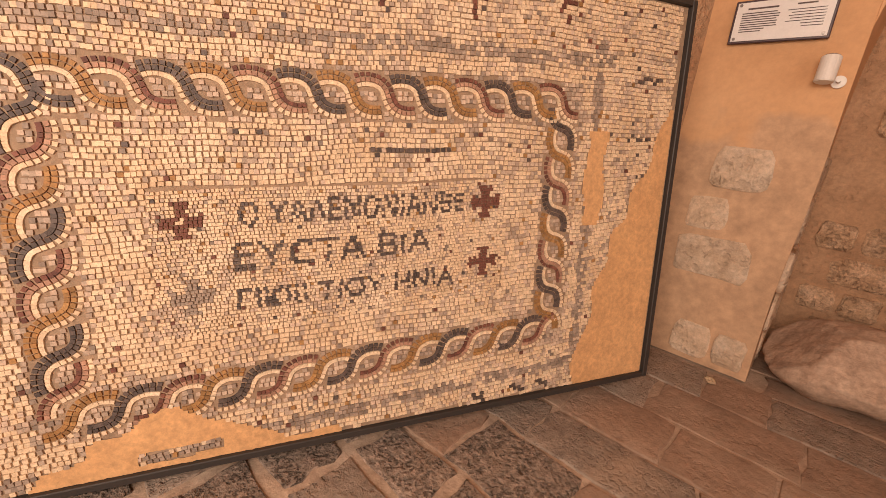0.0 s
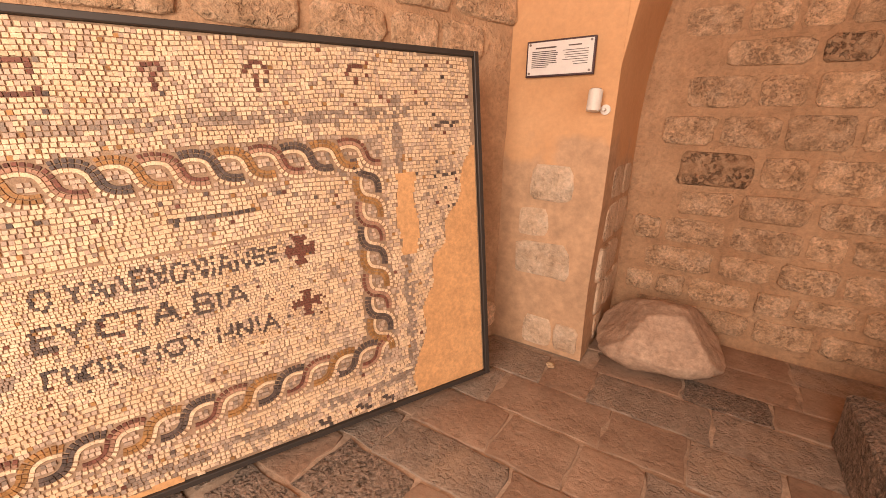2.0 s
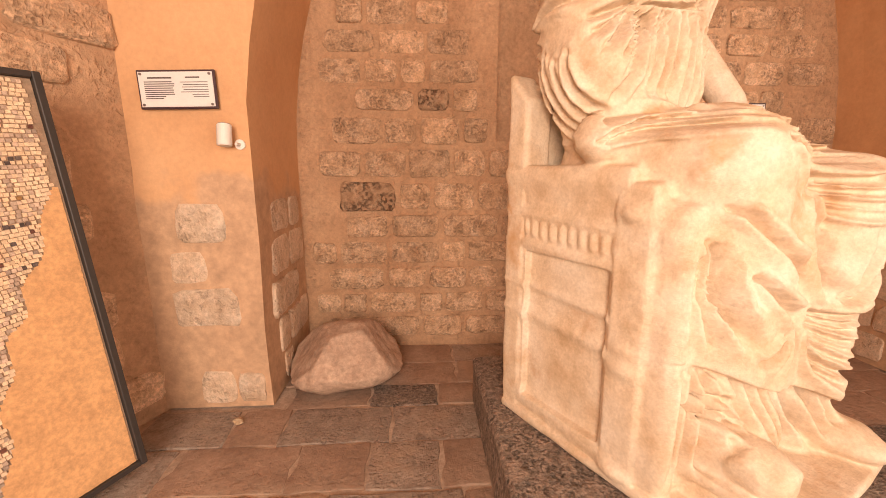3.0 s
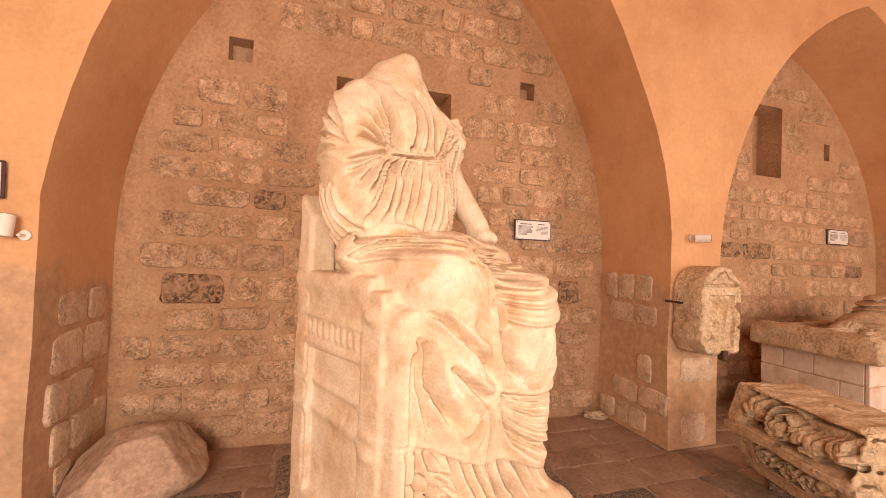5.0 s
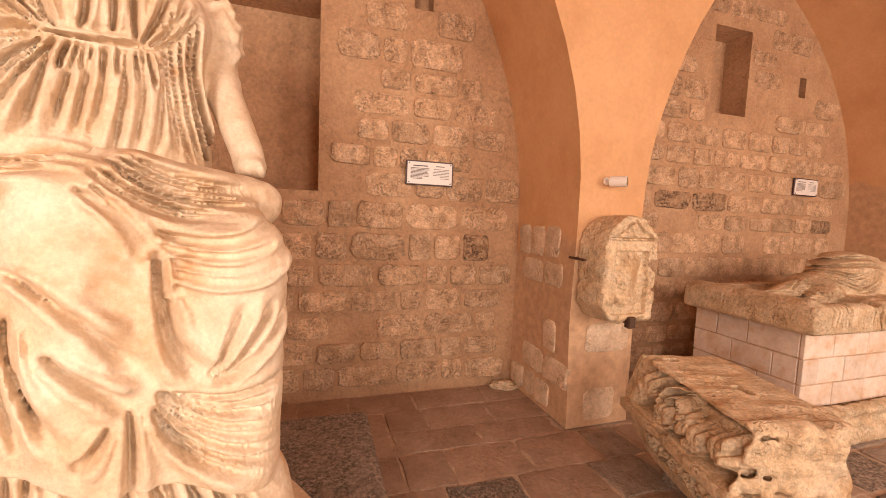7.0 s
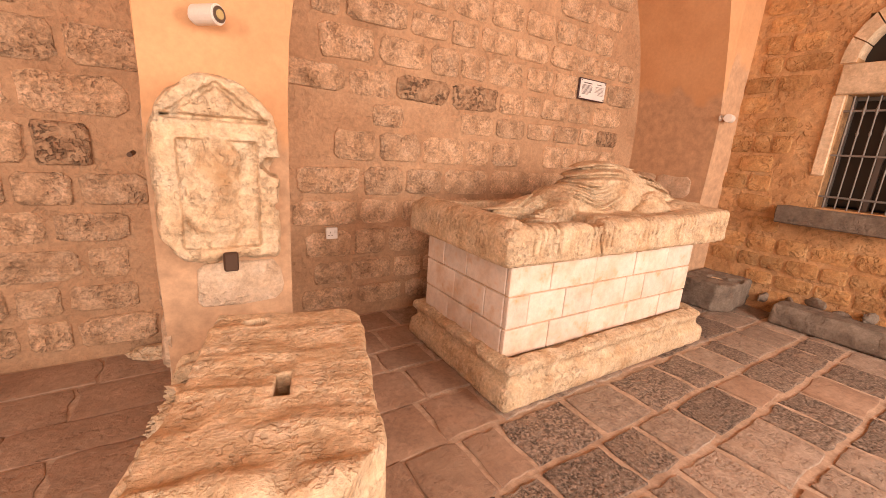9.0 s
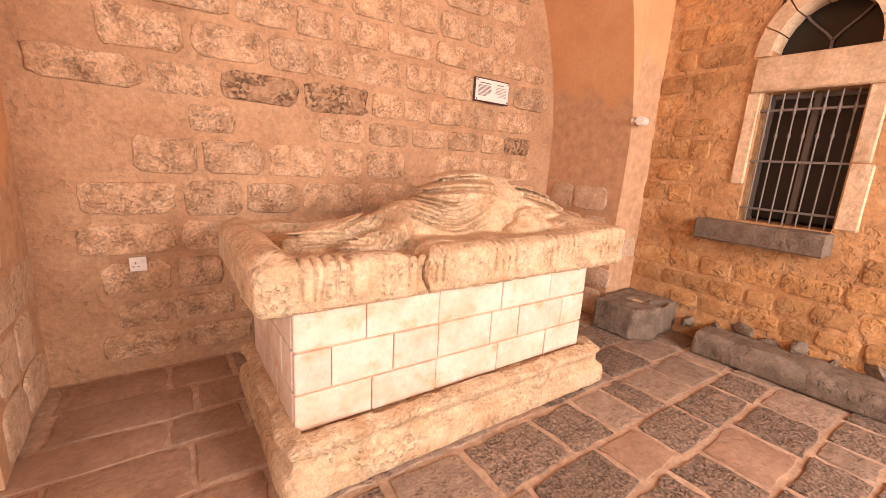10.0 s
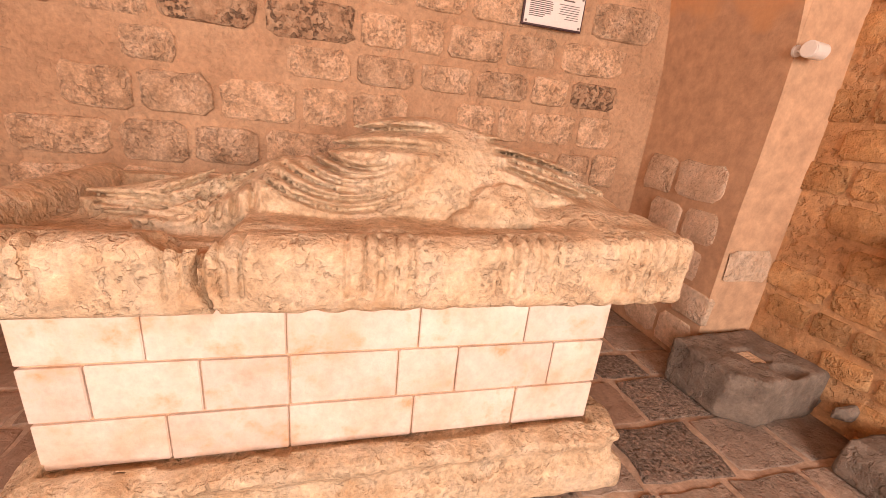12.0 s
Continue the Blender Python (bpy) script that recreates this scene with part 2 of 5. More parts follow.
def surface(field, lo, hi, step):
    """A closed mesh round the places where field(x, y, z) < 0, by surface nets on an even grid."""
    ax = [np.arange(lo[i] - 2 * step, hi[i] + 2 * step, step) for i in range(3)]
    gx, gy, gz = np.meshgrid(*ax, indexing="ij")
    f = field(gx, gy, gz).astype(np.float32)
    s = f < 0
    nx, ny, nz = f.shape
    acc = np.zeros((nx - 1, ny - 1, nz - 1, 3), np.float32)
    cnt = np.zeros((nx - 1, ny - 1, nz - 1), np.float32)
    corners = list(np.ndindex(2, 2, 2))
    cut = lambda a, o: a[o[0]:nx - 1 + o[0], o[1]:ny - 1 + o[1], o[2]:nz - 1 + o[2]]
    for a in corners:
        for d in range(3):
            if a[d]:
                continue
            b = tuple(1 if i == d else a[i] for i in range(3))
            fa, fb = cut(f, a), cut(f, b)
            x = (fa < 0) != (fb < 0)
            t = np.where(x, fa / np.where(x, fa - fb, 1), 0)
            for i in range(3):
                acc[..., i] += np.where(x, a[i] + (t if i == d else 0), 0)
            cnt += x
    live = cnt > 0
    ids = np.full(live.shape, -1, np.int64)
    ids[live] = np.arange(live.sum())
    cell = np.argwhere(live)
    verts = (cell + acc[live] / cnt[live][:, None]) * step + np.array([a[0] for a in ax])
    quads = []
    for d in range(3):
        e = [slice(0, None)] * 3
        a = [slice(1, -1)] * 3
        a[d] = slice(0, -1)
        b = [slice(1, -1)] * 3
        b[d] = slice(1, None)
        s0, s1 = s[tuple(a)], s[tuple(b)]
        for flip in (False, True):
            w = np.argwhere((s0 & ~s1) if not flip else (~s0 & s1))
            if not len(w):
                continue
            w = w + 1
            w[:, d] -= 1
            u, v = (d + 1) % 3, (d + 2) % 3
            q = []
            for du, dv in ((-1, -1), (0, -1), (0, 0), (-1, 0)):
                c = w.copy()
                c[:, u] += du
                c[:, v] += dv
                q.append(ids[c[:, 0], c[:, 1], c[:, 2]])
            q = np.stack(q if not flip else q[::-1], 1)
            quads.append(q)
    quads = np.concatenate(quads)
    return verts, quads


def mesh_from(name, verts, faces, material, smooth=True):
    me = bpy.data.meshes.new(name)
    me.from_pydata(verts.tolist() if hasattr(verts, "tolist") else verts, [], faces.tolist() if hasattr(faces, "tolist") else faces)
    me.materials.append(material)
    me.update()
    if smooth:
        me.shade_smooth()
    return me


def creases(u, v, families, lo, hi, step=0.004):
    """How deep cloth folds cut at (u, v): each family sweeps from one arc to another in n creases; ridges stand beside them."""
    gu, gv = np.meshgrid(np.arange(lo[0], hi[0], step), np.arange(lo[1], hi[1], step), indexing="ij")
    deep, high = np.zeros(gu.shape, np.float32), np.zeros(gu.shape, np.float32)
    rng = np.random.RandomState(len(families))
    for p, q, n, w in families:
        p, q = np.array(p, float).reshape(3, 2), np.array(q, float).reshape(3, 2)
        for i in range(n):
            k = (i + (rng.uniform(-0.18, 0.18) if 0 < i < n - 1 else 0)) / max(1, n - 1)
            c = p * (1 - k) + q * k + rng.uniform(-0.006, 0.006, (3, 2))
            s0, s1 = (rng.uniform(0, 0.1), rng.uniform(0.85, 1.0)) if n > 1 else (0, 1)
            strength = rng.uniform(0.65, 1.0)
            dist, at = np.full(gu.shape, 9.0), np.zeros(gu.shape)
            for t in np.linspace(s0, s1, 30):
                x, y = c[0] * (1 - t) ** 2 + 2 * t * (1 - t) * c[1] + c[2] * t * t
                d = np.hypot(gu - x, gv - y)
                at = np.where(d < dist, (t - s0) / (s1 - s0), at)
                dist = np.minimum(dist, d)
            taper = strength * np.clip(np.minimum(at / 0.06 + 0.45, (1 - at) / 0.25 + 0.1), 0, 1)
            ww = w * (0.75 + 0.8 * at)
            deep = np.maximum(deep, taper * np.exp(-(dist / ww) ** 2))
            high = np.maximum(high, taper * np.exp(-((dist - 2.3 * ww) / (1.4 * ww)) ** 2))
    out = deep - 0.5 * high * (1 - deep)
    i = np.clip(((u - lo[0]) / step).astype(int), 0, gu.shape[0] - 1)
    j = np.clip(((v - lo[1]) / step).astype(int), 0, gu.shape[1] - 1)
    return out[i, j]


# distance fields
def smin(a, b, k):
    h = np.clip(0.5 + 0.5 * (b - a) / k, 0, 1)
    return b * (1 - h) + a * h - k * h * (1 - h)


def capsule(x, y, z, a, b, ra, rb):
    a, b = np.array(a, float), np.array(b, float)
    d = b - a
    h = np.clip(((x - a[0]) * d[0] + (y - a[1]) * d[1] + (z - a[2]) * d[2]) / (d @ d), 0, 1)
    return np.sqrt((x - a[0] - h * d[0]) ** 2 + (y - a[1] - h * d[1]) ** 2 + (z - a[2] - h * d[2]) ** 2) - (ra + (rb - ra) * h)


def ellipsoid(x, y, z, c, r):
    k = np.sqrt(((x - c[0]) / r[0]) ** 2 + ((y - c[1]) / r[1]) ** 2 + ((z - c[2]) / r[2]) ** 2)
    return (k - 1) * min(r)


def slab(x, y, z, lo, hi, r=0.0):
    q = [np.abs(w - (l + h) / 2) - (h - l) / 2 + r for w, l, h in zip((x, y, z), lo, hi)]
    out = np.sqrt(sum(np.maximum(w, 0) ** 2 for w in q))
    return out + np.minimum(np.maximum(np.maximum(q[0], q[1]), q[2]), 0) - r


def wobble(x, y, z, s, seed=0.0):
    """Cheap smooth noise, about -1 to 1."""
    return (np.sin(x * s + 1.7 * np.sin(y * s * 0.8 + seed) + seed) + np.sin(y * s * 1.13 + 1.9 * np.sin(z * s * 0.9 + seed * 1.3)) + np.sin(z * s * 0.94 + 1.6 * np.sin(x * s * 1.07 + seed * 0.7))) / 3


# ---- plan ----
FRONT = -0.88           # face of the piers
BAYS = ((0.48, 4.84, 3.8), (5.40, 9.45, 3.05))   # left jamb, right jamb, radius of the pointed arch
SPRING = 1.55
EAST = 9.83
TOP = 5.25
SOUTH = -5.6


def arch_z(x, bay):
    a, b, r = bay
    d = min(x - a, b - x)
    return SPRING + math.sqrt(max(0, r * r - (r - d) ** 2)) if d >= 0 else 0


def arcade_mesh():
    """Piers and the pointed arches over the two bays, as one plastered mass in front of the back wall."""
    bm = bmesh.new()
    prev = -2.2
    n = 30

    def quad(*p):
        bm.faces.new([bm.verts.new(q) for q in p])
    yb = 0.0
    levels = [SPRING * i / 6 for i in range(7)] + [SPRING + (TOP - SPRING) * i / 6 for i in range(1, 7)]
    for a, b, r in BAYS:
        for z0, z1 in zip(levels, levels[1:]):
            quad((prev, FRONT, z0), (a, FRONT, z0), (a, FRONT, z1), (prev, FRONT, z1))
        cols = [a + (b - a) * (0.5 - 0.5 * math.cos(math.pi * i / n)) for i in range(n + 1)]
        for j in range(5):
            y0, y1 = FRONT + (yb - FRONT) * j / 5, FRONT + (yb - FRONT) * (j + 1) / 5
            for i in range(6):
                z0, z1 = SPRING * i / 6, SPRING * (i + 1) / 6
                quad((a, y0, z0), (a, y1, z0), (a, y1, z1), (a, y0, z1))
                quad((b, y1, z0), (b, y0, z0), (b, y0, z1), (b, y1, z1))
            for c0, c1 in zip(cols, cols[1:]):
                za, zb = arch_z(c0, (a, b, r)), arch_z(c1, (a, b, r))
                quad((c0, y0, za), (c0, y1, za), (c1, y1, zb), (c1, y0, zb))
        for c0, c1 in zip(cols, cols[1:]):
            za, zb = arch_z(c0, (a, b, r)), arch_z(c1, (a, b, r))
            quad((c0, FRONT, za), (c1, FRONT, zb), (c1, FRONT, TOP), (c0, FRONT, TOP))
        prev = b
    for z0, z1 in zip(levels, levels[1:]):
        quad((prev, FRONT, z0), (EAST + 0.3, FRONT, z0), (EAST + 0.3, FRONT, z1), (prev, FRONT, z1))
    bmesh.ops.remove_doubles(bm, verts=bm.verts[:], dist=0.001)
    bm.normal_update()
    edges = [x for bay in BAYS for x in bay[:2]]
    for v in bm.verts:
        held = v.co.z > SPRING - 0.01 and any(abs(v.co.x - x) < 0.001 for x in edges)
        if v.co.y < -0.05 and not held:
            v.co += Vector((noise.noise(v.co * 1.1), noise.noise(v.co * 1.1 + Vector((7, 3, 1))), 0)) * 0.022
    return bm


arcade = part("wall_arcade", arcade_mesh(), PIERPLASTER, smooth=False)
tagged(arcade, "ochre lime-plastered piers and pointed arches over stone feet", "wall", kind="structure")


def wall_with_holes(name, x0, x1, z0, z1, holes, depth, material, label):
    """A wall facing -y at y = 0, with square recesses."""
    bm = bmesh.new()
    xs = sorted({x0, x1, *[h[0] for h in holes], *[h[1] for h in holes]})
    zs = sorted({z0, z1, *[h[2] for h in holes], *[h[3] for h in holes]})

    def quad(*p):
        bm.faces.new([bm.verts.new(q) for q in p])
    for a, b in zip(xs, xs[1:]):
        for c, d in zip(zs, zs[1:]):
            if any(h[0] <= a and b <= h[1] and h[2] <= c and d <= h[3] for h in holes):
                continue
            quad((a, 0, c), (b, 0, c), (b, 0, d), (a, 0, d))
    for a, b, c, d, w in holes:
        quad((a, w, c), (b, w, c), (b, w, d), (a, w, d))
        quad((a, 0, c), (a, 0, d), (a, w, d), (a, w, c))
        quad((b, 0, c), (b, w, c), (b, w, d), (b, 0, d))
        quad((a, 0, c), (a, w, c), (b, w, c), (b, 0, c))
        quad((a, 0, d), (b, 0, d), (b, w, d), (a, w, d))
    quad((x0, depth, z0), (x0, depth, z1), (x1, depth, z1), (x1, depth, z0))
    bmesh.ops.remove_doubles(bm, verts=bm.verts[:], dist=0.0005)
    ob = part(name, bm, material)
    return tagged(ob, label, "wall", kind="structure")


NICHE_1 = (2.03, 3.08, 1.69, 3.12, 0.34)
NICHE_2 = (7.00, 7.52, 2.74, 3.63, 0.30)
HOLES_1 = [NICHE_1, (1.18, 1.36, 3.11, 3.30, 0.16), (3.80, 3.96, 3.19, 3.36, 0.16)]
HOLES_2 = [NICHE_2, (8.32, 8.43, 3.05, 3.27, 0.14)]
wall_1 = wall_with_holes("wall_north_1", 0.2, 5.0, -0.05, TOP, HOLES_1, 0.5, MORTAR, "rubble-stone back wall with a plastered niche, joints smeared with mortar")
wall_2 = wall_with_holes("wall_north_2", 5.0, EAST + 0.3, -0.05, TOP, HOLES_2, 0.5, MORTAR, "coursed stone back wall with a small square niche")

# west wall: turned a little, behind the mosaic panel
WEST_A, WEST_D = Vector((-0.17, -0.86, 0)), Vector((-0.41, -0.912, 0)).normalized()
WEST_N = Vector((WEST_D.y * -1, WEST_D.x, 0)) * 1.0
if WEST_N.x < 0:
    WEST_N = -WEST_N
M_WEST = Matrix((( WEST_D.x, 0, WEST_N.x, WEST_A.x), (WEST_D.y, 0, WEST_N.y, WEST_A.y), (0, 1, 0, 0), (0, 0, 0, 1)))


def sheet(m, u0, u1, v0, v1, holes=(), back=0.35, cell=0.4, amp=0.015):
    """A wall in the plane of m (u along, v up, w out of it), with thickness, and openings that go through to a depth of back."""
    bm = bmesh.new()
    us = sorted({u0, u1, *[h[0] for h in holes], *[h[1] for h in holes]} | {u0 + cell * i for i in range(1, int((u1 - u0) / cell))})
    vs = sorted({v0, v1, *[h[2] for h in holes], *[h[3] for h in holes]} | {v0 + cell * i for i in range(1, int((v1 - v0) / cell))})

    def quad(*p):
        bm.faces.new([bm.verts.new(m @ Vector(q)) for q in p])
    for a, b in zip(us, us[1:]):
        for c, d in zip(vs, vs[1:]):
            if any(h[0] <= a and b <= h[1] and h[2] <= c and d <= h[3] for h in holes):
                continue
            quad((a, c, 0), (b, c, 0), (b, d, 0), (a, d, 0))
            quad((a, c, -back), (a, d, -back), (b, d, -back), (b, c, -back))
    for a, b, c, d in [h[:4] for h in holes]:
        quad((a, c, 0), (a, d, 0), (a, d, -back), (a, c, -back))
        quad((b, c, 0), (b, c, -back), (b, d, -back), (b, d, 0))
        quad((a, c, 0), (a, c, -back), (b, c, -back), (b, c, 0))
        quad((a, d, 0), (b, d, 0), (b, d, -back), (a, d, -back))
    bmesh.ops.remove_doubles(bm, verts=bm.verts[:], dist=0.0005)
    bmesh.ops.recalc_face_normals(bm, faces=bm.faces[:])
    return bm


wall_west = tagged(part("wall_west", sheet(M_WEST, -1.0, 5.4, -0.05, 5.9), MORTAR), "coursed stone side wall behind the mosaic panel", "wall", kind="structure")

# east wall with the barred window: u runs towards -y
WIN = (1.67, 2.25, 1.08, 2.05)
LUN = (1.67, 2.25, 2.30, 2.68)
M_EAST = Matrix(((0, 0, -1, EAST), (-1, 0, 0, 0), (0, 1, 0, 0), (0, 0, 0, 1)))
wall_east = tagged(part("wall_east", sheet(M_EAST, -0.4, 5.8, -0.05, 5.9, [WIN, LUN], back=0.32), EASTMORTAR), "rough ochre rubble end wall with a barred window", "wall", kind="structure")

# floor, ceiling vault and the open south side
bm = bmesh.new()
bmesh.ops.create_grid(bm, x_segments=40, y_segments=24, size=0.5, matrix=Matrix.Translation((4.3, -2.4, -0.014)) @ Matrix.Diagonal((13.0, 7.4, 1, 1)))
floor = tagged(part("floor", bm, JOINT), "worn stone-paved floor with sandy joints", "floor", kind="structure")

bm = bmesh.new()
rows = []
for i in range(17):
    a = math.pi * i / 16
    y = (FRONT + SOUTH) / 2 + (FRONT - SOUTH) / 2 * math.cos(a)
    rows.append([bm.verts.new((x, y, TOP - 0.02 + 0.85 * math.sin(a))) for x in (-3.0, 1.0, 4.0, 7.0, EAST + 0.2)])
for r0, r1 in zip(rows, rows[1:]):
    for i in range(4):
        bm.faces.new((r0[i], r0[i + 1], r1[i + 1], r1[i]))
ceiling = tagged(part("ceiling", bm, PLASTER, smooth=True), "plastered barrel vault over the arcade", "ceiling", kind="structure")

M_SOUTH = Matrix(((1, 0, 0, 0), (0, 0, 1, SOUTH), (0, 1, 0, 0), (0, 0, 0, 1)))
OPEN = [(-0.2, 2.8, 0.0, 3.7), (3.5, 5.8, 0.0, 3.7), (6.9, 9.6, 0.0, 3.7)]
wall_south = tagged(part("wall_south", sheet(M_SOUTH, -3.2, EAST + 0.4, -0.05, 5.9, OPEN, back=0.6), PLASTER), "plastered outer wall with open arches to the courtyard", "wall", kind="structure")

# unseen courtyard ground and far wall, added to bounce sunlight into the arcade
bm = bmesh.new()
bmesh.ops.create_grid(bm, x_segments=2, y_segments=2, size=0.5, matrix=Matrix.Translation((4, -60, -0.06)) @ Matrix.Diagonal((400, 400, 1, 1)))
ground = tagged(part("ground", bm, PAVE_TAN), "unseen pale courtyard ground, added to bounce sunlight in", "ground", kind="structure")
bm = box_bm(-14, 22, -22.6, -22, -0.1, 5.5)
far_wall = tagged(part("wall_courtyard", bm, MORTAR), "unseen pale wall across the courtyard, added to bounce light", "wall", kind="structure")


# ---- stones of the walls ----
def stone_mesh(seed, material):
    """One pillow-faced stone, one unit wide and high, standing one unit proud."""
    rnd = random.Random(seed)
    verts, faces = [], []
    outline, points = [], 12
    for qx, qy in ((1, 1), (-1, 1), (-1, -1), (1, -1)):
        cut_x, cut_y = rnd.uniform(0.05, 0.15), rnd.uniform(0.08, 0.24)
        pair = [(qx * 0.5, qy * (0.5 - cut_y)), (qx * (0.5 - cut_x), qy * 0.5)]
        if qx * qy < 0:
            pair.reverse()
        # one more point half-way to the next corner
        pair.append((rnd.uniform(-0.2, 0.2), qy * 0.5) if qx * qy > 0 else (qx * 0.5, rnd.uniform(-0.2, 0.2)))
        outline += [(x * rnd.uniform(0.90, 1.0), y * rnd.uniform(0.86, 1.0)) for x, y in pair]
    for k, w in ((1.0, -0.6), (0.965, 0.45), (0.84, rnd.uniform(0.85, 1.0))):
        for u, v in outline:
            verts.append((u * k, v * k, w + (rnd.uniform(-0.22, 0.22) if k < 0.9 else rnd.uniform(-0.15, 0.15) if k < 1 else 0)))
    for r in range(2):
        for i in range(points):
            j = (i + 1) % points
            faces.append((r * points + i, r * points + j, (r + 1) * points + j, (r + 1) * points + i))
    verts.append((rnd.uniform(-0.1, 0.1), rnd.uniform(-0.1, 0.1), rnd.uniform(0.8, 1.15)))
    for i in range(points):
        faces.append((2 * points + i, 2 * points + (i + 1) % points, 3 * points))
    me = bpy.data.meshes.new("stone")
    me.from_pydata(verts, [], faces)
    me.materials.append(material)
    me.shade_smooth()
    return me


def stone_set(material, first):
    return [stone_mesh(first + i, material) for i in range(10)]


def lay_stones(parent, m, u0, u1, v0, v1, course, width, inside, stones, special=(), dark=(), proud=0.034, gap=0.014, seed=1, skip=0.0, name="stone", limit=300, tilt=1.2):
    """Courses of stones on the plane of m; one object each, sharing meshes."""
    rnd = random.Random(seed)
    v = v0
    made = 0
    while v < v1:
        h = course * rnd.uniform(0.86, 1.12)
        u = u0 - rnd.uniform(0, width)
        while u < u1:
            w = width * rnd.choice((0.6, 0.75, 0.95, 1.0, 1.15, 1.35))
            hh = h * rnd.uniform(0.88, 1.0)
            cu, cv = u + w / 2, v + h / 2
            if made < limit and all(inside(cu + du * w * 0.42, cv + dv * h * 0.42) for du in (-1, 0, 1) for dv in (-1, 1)):
                near = any(abs(cu - p) < w / 2 and abs(cv - q) < h / 2 for p, q in special)
                if near or rnd.random() >= skip:
                    me = rnd.choice(dark if near else stones)
                    ob = new(name, me)
                    ob.parent = parent
                    ob.matrix_world = m @ Matrix.Translation((cu, cv, 0.0)) @ pose(0, 0, 0, 0, 0, rnd.uniform(-tilt, tilt)) @ Matrix.Diagonal((w - gap, hh - gap, proud * rnd.uniform(0.35, 1.25), 1))
                    made += 1
            u += w
        v += h
    return made


PIER_SET = stone_set(PIERSTONE, 500)
WALL_SET, DARK_SET, EAST_SET = stone_set(WALLSTONE, 100), stone_set(DARKSTONE, 200), stone_set(EASTSTONE, 300)
M_NORTH = Matrix(((1, 0, 0, 0), (0, 0, -1, 0), (0, 1, 0, 0), (0, 0, 0, 1)))


def in_bay(bay, holes):
    a, b, r = bay

    def test(u, v):
        return a + 0.02 < u < b - 0.02 and 0.05 < v < arch_z(u, bay) - 0.02 and not any(h[0] - 0.04 < u < h[1] + 0.04 and h[2] - 0.04 < v < h[3] + 0.04 for h in holes)
    return test


def build_wall_stones():
    lay_stones(wall_1, M_NORTH, 0.5, 4.8, 0.06, 4.4, 0.235, 0.36, in_bay(BAYS[0], HOLES_1 + [(1.36, 3.1, 3.12, 3.36)]), WALL_SET, [(1.09, 1.175), (4.36, 1.29), (1.46, 2.0), (3.33, 2.27)], DARK_SET, seed=3, skip=0.03)
    lay_stones(wall_2, M_NORTH, 5.2, 9.3, 0.06, 4.2, 0.235, 0.38, in_bay(BAYS[1], HOLES_2), WALL_SET, [(6.53, 1.83), (7.30, 1.86), (8.85, 1.66)], DARK_SET, seed=8, skip=0.04)
    def on_east(u, v):
        if any(h[0] - 0.16 < u < h[1] + 0.16 and h[2] - 0.2 < v < h[3] + 0.16 for h in (WIN, LUN)):
            return False
        return 0.78 < u < 4.4 and v < 4.6
    lay_stones(wall_east, M_EAST, 0.7, 4.6, 0.05, 4.6, 0.19, 0.27, on_east, EAST_SET, seed=12, proud=0.019, skip=0.08, gap=0.010, tilt=3)
    lay_stones(wall_west, M_WEST, 0.0, 4.0, 0.05, 4.0, 0.25, 0.42, lambda u, v: 0.0 < u < 3.6 and v < 3.9, WALL_SET, seed=15, skip=0.05)
    # stone feet of the piers: fronts, then the jambs
    m_front = Matrix(((1, 0, 0, 0), (0, 0, -1, FRONT - 0.004), (0, 1, 0, 0), (0, 0, 0, 1)))
    spec = [(m_front, -0.15, 0.48, 1.62, 21, 0.12), (m_front, 4.84, 5.40, 1.45, 22, 0.1), (m_front, 9.46, 9.82, 1.2, 23, 0.5)]
    for m, a, b, top, s, skip in spec:
        lay_stones(arcade, m, a, b, 0.02, top, 0.26, 0.30, lambda u, v, a=a, b=b, top=top: a - 0.01 < u < b + 0.01 and v < top, PIER_SET, seed=s, proud=0.020, skip=skip * 0.6, gap=0.008)
    for x, sgn, s in ((0.48, 1, 31), (4.84, -1, 32), (5.40, 1, 33), (9.45, -1, 34)):
        m = Matrix(((0, 0, sgn, x), (1, 0, 0, 0), (0, 1, 0, 0), (0, 0, 0, 1)))
        lay_stones(arcade, m, FRONT, 0, 0.02, 1.5, 0.26, 0.30, lambda u, v: FRONT + 0.0 < u < -0.01 and v < 1.5, PIER_SET, seed=s, proud=0.022, skip=0.10, gap=0.008)


